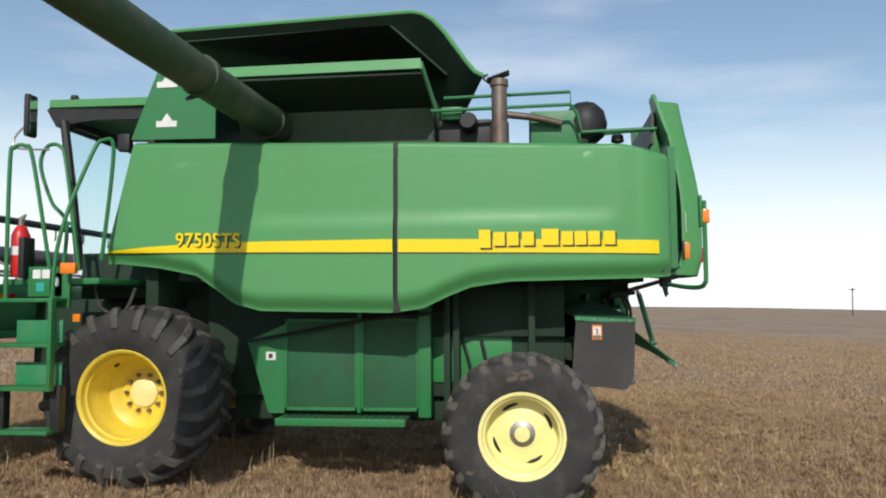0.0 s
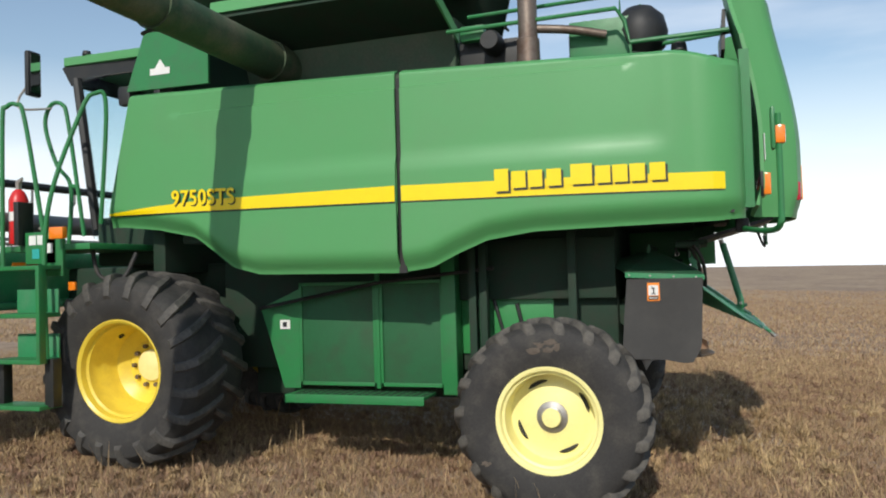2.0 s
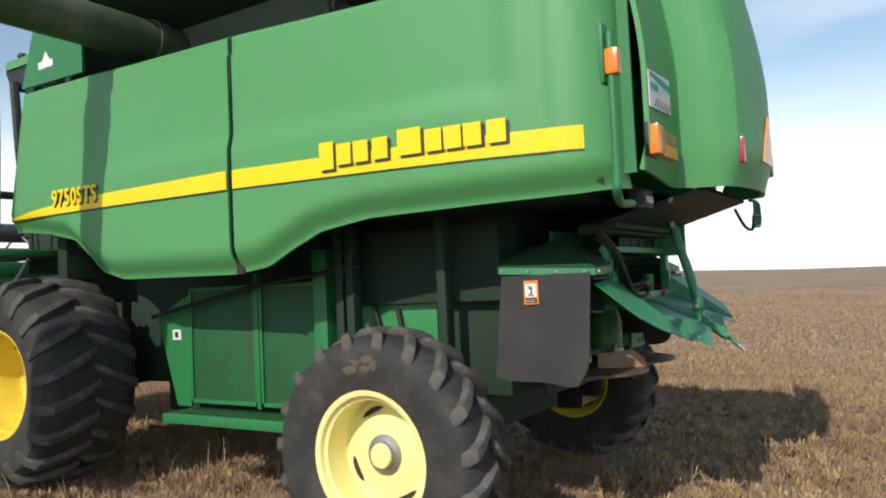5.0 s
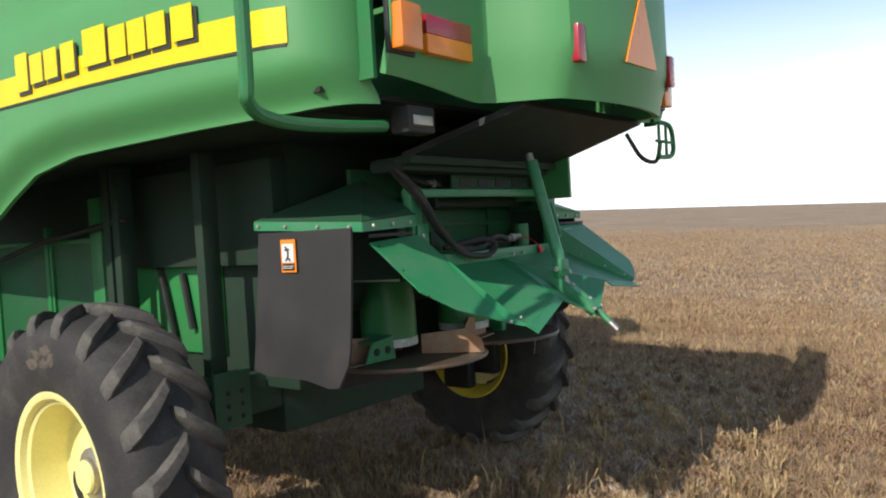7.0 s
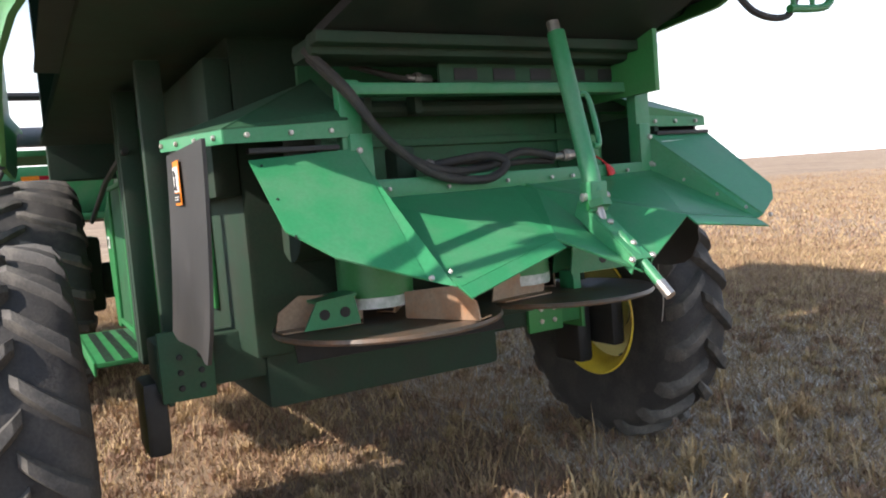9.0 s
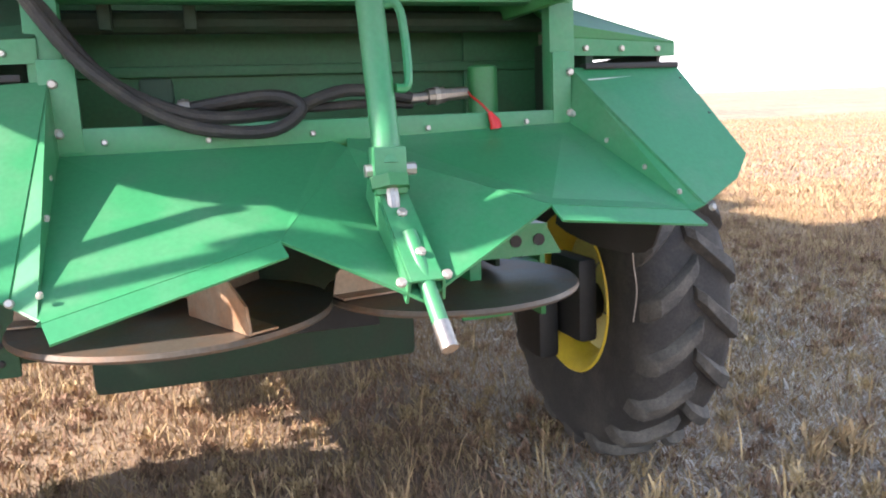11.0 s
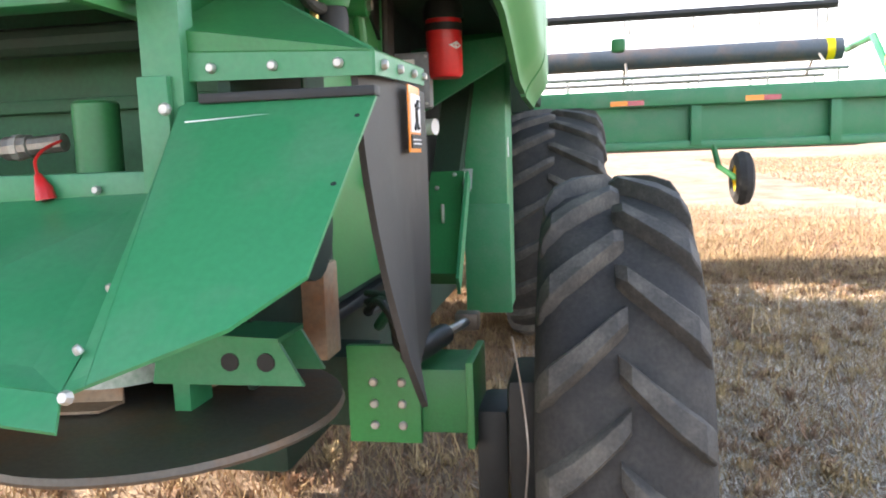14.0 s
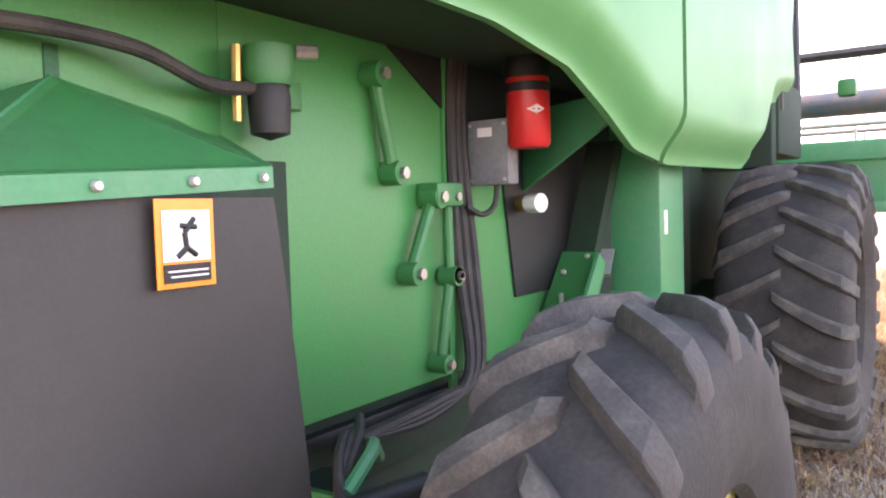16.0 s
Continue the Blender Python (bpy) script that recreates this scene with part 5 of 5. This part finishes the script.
part("fuel_hose", tube(curve([(1.0, 2.36, 2.10), (0.85, 2.40, 2.13), (0.60, 2.42, 2.12), (0.42, 2.42, 2.07), (0.27, 2.41, 2.08)]), 0.016, 10), HOSE, combine)
part("fender_lamp", box((-2.5, 3.28, 2.25), (-2.42, 3.36, 2.33), 0.02), FRAME, combine)
part("wiring", tube(curve([(0.95, 2.36, 2.2), (0.96, 2.38, 2.1), (0.9, 2.40, 2.05)]), 0.008, 6), BRASS, combine)

cyl = part("steering_cylinder", tube([(0.30, 2.62, 1.13), (0.02, 2.66, 1.12)], 0.035, 14), BLACK, combine, "black steering cylinder")
part("piston_rod", tube([(0.02, 2.66, 1.12), (-0.22, 2.70, 1.11)], 0.016, 10), STEEL, cyl)
part("clevis", box((-0.27, 2.66, 1.08), (-0.20, 2.74, 1.14), 0.01), EXHAUST, cyl)
for k in range(3):
    part("hydraulic_hose", tube(curve([(-0.05, 2.40, 1.18 + 0.03 * k), (0.10, 2.48 + 0.02 * k, 1.24), (0.22, 2.56, 1.20 - 0.03 * k), (0.26, 2.62, 1.13)]), 0.013, 8), HOSE, combine)
part("feed_pipe", tube(curve([(-0.10, 2.42, 1.12), (0.02, 2.50, 1.20), (0.12, 2.58, 1.22), (0.24, 2.60, 1.16)]), 0.018, 8), CHUTE, combine)
part("scratch", tube([(1.165, 2.46, 1.7405), (1.155, 2.60, 1.7475)], 0.002, 6), SCRAPED, combine)

# dried mud on the rear tyre's sidewall
MUD = mat("dried_mud", (0.10, 0.080, 0.062), 0.95, dirt=(0.17, 0.135, 0.105), amount=0.8, scale=20, grain=120, bump=0.5)
rnd = random.Random(4)
for a, r in ((88, 0.55), (94, 0.59), (81, 0.58), (100, 0.555), (86, 0.61), (215, 0.60)):
    bm = bmesh.new()
    bmesh.ops.create_icosphere(bm, subdivisions=2, radius=1)
    wide, tall = rnd.uniform(0.03, 0.055), rnd.uniform(0.018, 0.03)
    for v in bm.verts:
        k = 1 + 1.1 * noise.noise(v.co * 2.2 + Vector((a, r, 0)))
        v.co = (math.cos(radians(a)) * r + v.co.x * wide * k, -0.172 + v.co.y * 0.0035, 0.755 + math.sin(radians(a)) * r + v.co.z * tall * k)
    part("mud_patch", bm, MUD, combine)

# ---- header with reel, in front of the machine ----
header = thing("grain_header", "raised green grain header with a dark pickup reel", "header", LEAN)
Y0, Y1 = -2.95, 6.22
part("top_beam", box((-5.95, Y0, 2.10), (-5.74, Y1, 2.27), 0.02), CHUTE, header, "green top beam")
part("back_sheet", box((-5.93, Y0, 1.74), (-5.88, Y1, 2.12), 0.004), CHUTE, header)
part("bottom_beam", box((-6.02, Y0, 1.66), (-5.80, Y1, 1.75), 0.02), CHUTE, header)
for y in (Y0, Y1):
    part("end_plate", plate([(-5.74, y, 2.27), (-5.80, y, 1.68), (-7.0, y, 1.70), (-7.9, y, 1.76), (-7.0, y, 2.35)], 0.06), CHUTE, header)
part("cutter_table", plate([(-5.95, Y0, 1.70), (-5.95, Y1, 1.70), (-7.4, Y1, 1.66), (-7.4, Y0, 1.66)], 0.04), DEEP, header)
for y in (-1.6, -0.3, 4.24, 5.55):
    part("back_post", box((-5.86, y - 0.05, 1.70), (-5.78, y + 0.05, 2.12), 0.006), CHUTE, header)
for y in (-1.2, 0.2, 3.40, 4.70):
    part("reflector", box((-5.739, y, 2.115), (-5.733, y + 0.17, 2.165), 0), ORANGE, header, smooth=False)
    part("reflector", box((-5.739, y + 0.17, 2.115), (-5.733, y + 0.33, 2.165), 0), REDLENS, header, smooth=False)
part("amber_beacon", box((-5.9, 6.0, 2.40), (-5.78, 6.14, 2.50), 0.02), AMBER, header)
part("beacon_post", tube([(-5.84, 6.07, 2.2), (-5.84, 6.07, 2.42)], 0.015, 8), STEEL, header)
for y in (4.66,):
    gw = part("gauge_wheel", lathe([(0.13, -0.07), (0.19, -0.09), (0.25, -0.06), (0.27, 0.0), (0.25, 0.06), (0.19, 0.09), (0.13, 0.07)], (-5.68, y, 1.36), "y", 28), RUBBER, header, "small gauge wheel under the header")
    part("rim", lathe([(0.14, -0.06), (0.12, 0.0), (0.0, 0.02)], (-5.68, y, 1.36), "y", 24), YELLOW, gw)
    part("fork", tube([(-5.82, y - 0.25, 1.70), (-5.80, y - 0.2, 1.48), (-5.68, y - 0.05, 1.36)], 0.03, 8), FRAME, gw)
reel = part("reel", tube([(-6.9, Y0 + 0.2, 2.70), (-6.9, Y1 - 0.3, 2.70)], 0.12, 18), REELTUBE, header, "dark pickup reel")
for deg, thick, material in ((90, 0.05, BLACK), (210, 0.022, STEEL), (330, 0.022, STEEL)):
    a = radians(deg)
    x, z = -6.9 + 0.48 * math.cos(a), 2.70 + 0.48 * math.sin(a)
    bat = part("bat", tube([(x, Y0 + 0.2, z), (x, Y1 - 0.35, z)], thick, 8), material, reel)
    for i in range(13):
        y = Y0 + 0.3 + i * (Y1 - Y0 - 0.75) / 12
        part("spoke", tube([(x, y, z), (x, y, z - 0.16), (x - 0.02, y, z - 0.20)], 0.012, 6), STEEL, bat)
for i in range(5):
    y = Y0 + 0.4 + i * (Y1 - Y0 - 0.95) / 4
    for deg in (90, 210, 330):
        a = radians(deg)
        part("spoke", tube([(-6.9, y, 2.70), (-6.9 + 0.48 * math.cos(a), y, 2.70 + 0.48 * math.sin(a))], 0.016, 6), STEEL, reel)
part("tube_band", tube([(-6.9, 5.75, 2.70), (-6.9, 5.83, 2.70)], 0.124, 18), STRIPE, reel)
for y in (Y0 + 0.1, Y1 - 0.15):
    part("reel_arm", tube([(-5.85, y, 2.25), (-6.4, y, 2.75), (-7.2, y, 2.72)], 0.04, 8), CHUTE, header)

# ---- distant pole ----
pole = thing("utility_pole", "thin utility pole far out on the field", "pole")
part("shaft", tube([(95, 240, -1), (95, 240, 8.5)], 0.16, 8), DEEP, pole)
part("crossarm", box((94, 239.9, 7.9), (96, 240.1, 8.1), 0), DEEP, pole)


# ---- dry stubble and weeds ----
def blades(name, label, count, area, height, width, material, seed, keep=None, lean=1.3):
    """Thin tapering blades, each its own island, joined as one sheet of stuff."""
    g = np.random.default_rng(seed)
    x = g.uniform(area[0], area[1], count * 3)
    y = g.uniform(area[2], area[3], count * 3)
    if keep is not None:
        ok = g.uniform(0, 1, count * 3) < keep(x, y)
        x, y = x[ok], y[ok]
    x, y = x[:count], y[:count]
    m = len(x)
    cluster = 0.55 + 0.45 * np.sin(x * 3.1 + 1.7 * np.sin(y * 2.3)) * np.sin(y * 2.7 + 1.3 * np.sin(x * 1.9))
    h = height * g.uniform(0.35, 1.0, m) * (0.55 + 0.75 * cluster)
    a = g.uniform(0, 6.28319, m)
    w = width * g.uniform(0.6, 1.3, m)
    z = np.array([ground_height(px, py) for px, py in zip(x, y)]) - 0.01
    dx, dy = np.cos(a) * w / 2, np.sin(a) * w / 2
    la = g.uniform(0, 6.28319, m)
    lx, ly = np.cos(la) * h * lean * g.uniform(0, 1, m), np.sin(la) * h * lean * g.uniform(0, 1, m)
    v = np.empty((m, 5, 3))
    v[:, 0] = np.stack([x - dx, y - dy, z], 1)
    v[:, 1] = np.stack([x + dx, y + dy, z], 1)
    v[:, 2] = np.stack([x + dx * 0.9 + lx * 0.35, y + dy * 0.9 + ly * 0.35, z + h * 0.55], 1)
    v[:, 3] = np.stack([x - dx * 0.9 + lx * 0.35, y - dy * 0.9 + ly * 0.35, z + h * 0.55], 1)
    v[:, 4] = np.stack([x + lx, y + ly, z + h], 1)
    base = np.arange(m)[:, None] * 5
    loops = np.concatenate([base + np.array([0, 1, 2, 3]), base + np.array([3, 2, 4])], 1).ravel()
    starts = (np.arange(m)[:, None] * 7 + np.array([0, 4])).ravel()
    me = bpy.data.meshes.new(name)
    me.vertices.add(m * 5)
    me.vertices.foreach_set("co", v.ravel())
    me.loops.add(m * 7)
    me.loops.foreach_set("vertex_index", loops.astype(np.int32))
    me.polygons.add(m * 2)
    me.polygons.foreach_set("loop_start", starts.astype(np.int32))
    me.update(calc_edges=True)
    me.validate()
    me.materials.append(material)
    return tagged(new(name, me), label, "stubble", kind="stuff")


def near_field(x, y):
    return np.clip((14 - np.hypot(x + 1.5, (y - 3) * 1.2)) / 7, 0, 1)


STRAW = mat("dry_straw", (0.46, 0.33, 0.17), 0.85, dirt=(0.30, 0.18, 0.10), amount=0.9, scale=0.7, grain=8, vary=0.2, island=0.35)
WEED = mat("russet_weed", (0.30, 0.19, 0.115), 0.85, dirt=(0.23, 0.125, 0.09), amount=0.9, scale=0.5, grain=8, vary=0.2, island=0.4)
blades("straw_stubble", "pale dry straw stubble standing in the field", 340000, (-17, 12, -7, 15), 0.115, 0.006, STRAW, 1, near_field)
blades("russet_weeds", "low russet dry weeds between the stubble", 340000, (-17, 12, -7, 15), 0.095, 0.008, WEED, 2, near_field)
blades("far_straw", "dry straw across the wider field", 170000, (-40, 30, 9, 60), 0.12, 0.018, STRAW, 3, lambda x, y: np.clip(1.1 - np.hypot(x, y) / 62, 0, 1))
blades("far_weeds", "russet weeds across the wider field", 170000, (-40, 30, 9, 60), 0.11, 0.02, WEED, 4, lambda x, y: np.clip(1.1 - np.hypot(x, y) / 62, 0, 1))
blades("tall_weeds", "taller dry weed stalks in the stubble", 5000, (-17, 12, -6, 15), 0.34, 0.008, STRAW, 5, near_field, 0.6)
# Pale straw kept to the machine's shadow, coloured to brighten the ground there.
LIGHTENED = mat("lightened_straw", (0.60, 0.53, 0.44), 0.85, dirt=(0.46, 0.38, 0.30), amount=0.8, scale=0.9, grain=8, vary=0.2, island=0.3)
blades("lightened_straw", "pale grey straw lying flat, lightening the shaded ground behind the machine", 110000, (-6, 2.2, 2.6, 7.2), 0.06, 0.009, LIGHTENED, 6, lambda x, y: np.clip((7.2 - y) / 2, 0, 1) * np.clip((2.0 - x) / 1.5, 0, 1), 3.0)


def tufts(name, label, count, area, height, material, seed, keep=None):
    """Low bushy clumps: short stalks fanning out of shared roots, with side twigs."""
    g = np.random.default_rng(seed)
    verts, faces = [], []
    made = 0
    while made < count:
        x, y = g.uniform(area[0], area[1]), g.uniform(area[2], area[3])
        if keep is not None and not keep(x, y):
            continue
        made += 1
        z = ground_height(x, y) - 0.01
        size = height * g.uniform(0.5, 1.0)
        for _ in range(int(g.integers(14, 26))):
            a, tilt = g.uniform(0, 6.28319), g.uniform(0.1, 1.0)
            d = Vector((math.cos(a) * tilt, math.sin(a) * tilt, 1.0)).normalized()
            foot = Vector((x + g.normal(0, 0.02), y + g.normal(0, 0.02), z))
            tip = foot + d * size * g.uniform(0.6, 1.0)
            for p, q, w in [(foot, tip, 0.0045)] + [(foot.lerp(tip, f), foot.lerp(tip, f) + (d + Vector(g.normal(0, 0.6, 3))).normalized() * size * 0.28, 0.0055) for f in (0.45, 0.65, 0.85)]:
                side = Vector((-math.sin(a), math.cos(a), 0)) * w
                k = len(verts)
                verts += [p - side, p + side, q + side * 0.6, q - side * 0.6]
                faces.append((k, k + 1, k + 2, k + 3))
    me = bpy.data.meshes.new(name)
    me.from_pydata(verts, [], faces)
    me.materials.append(material)
    return tagged(new(name, me), label, "weeds", kind="stuff")


tufts("weed_tufts", "bushy russet weed tufts scattered through the stubble", 3000, (-7, 7, -4.5, 8), 0.12, WEED, 7)
tufts("straw_tufts", "bushy pale straw tufts scattered through the stubble", 1500, (-7, 7, -4.5, 8), 0.12, STRAW, 8)
tufts("branchy_weeds", "branching dead weeds in the shade", 60, (0.4, 2.3, 1.4, 5), 0.24, STRAW, 9)
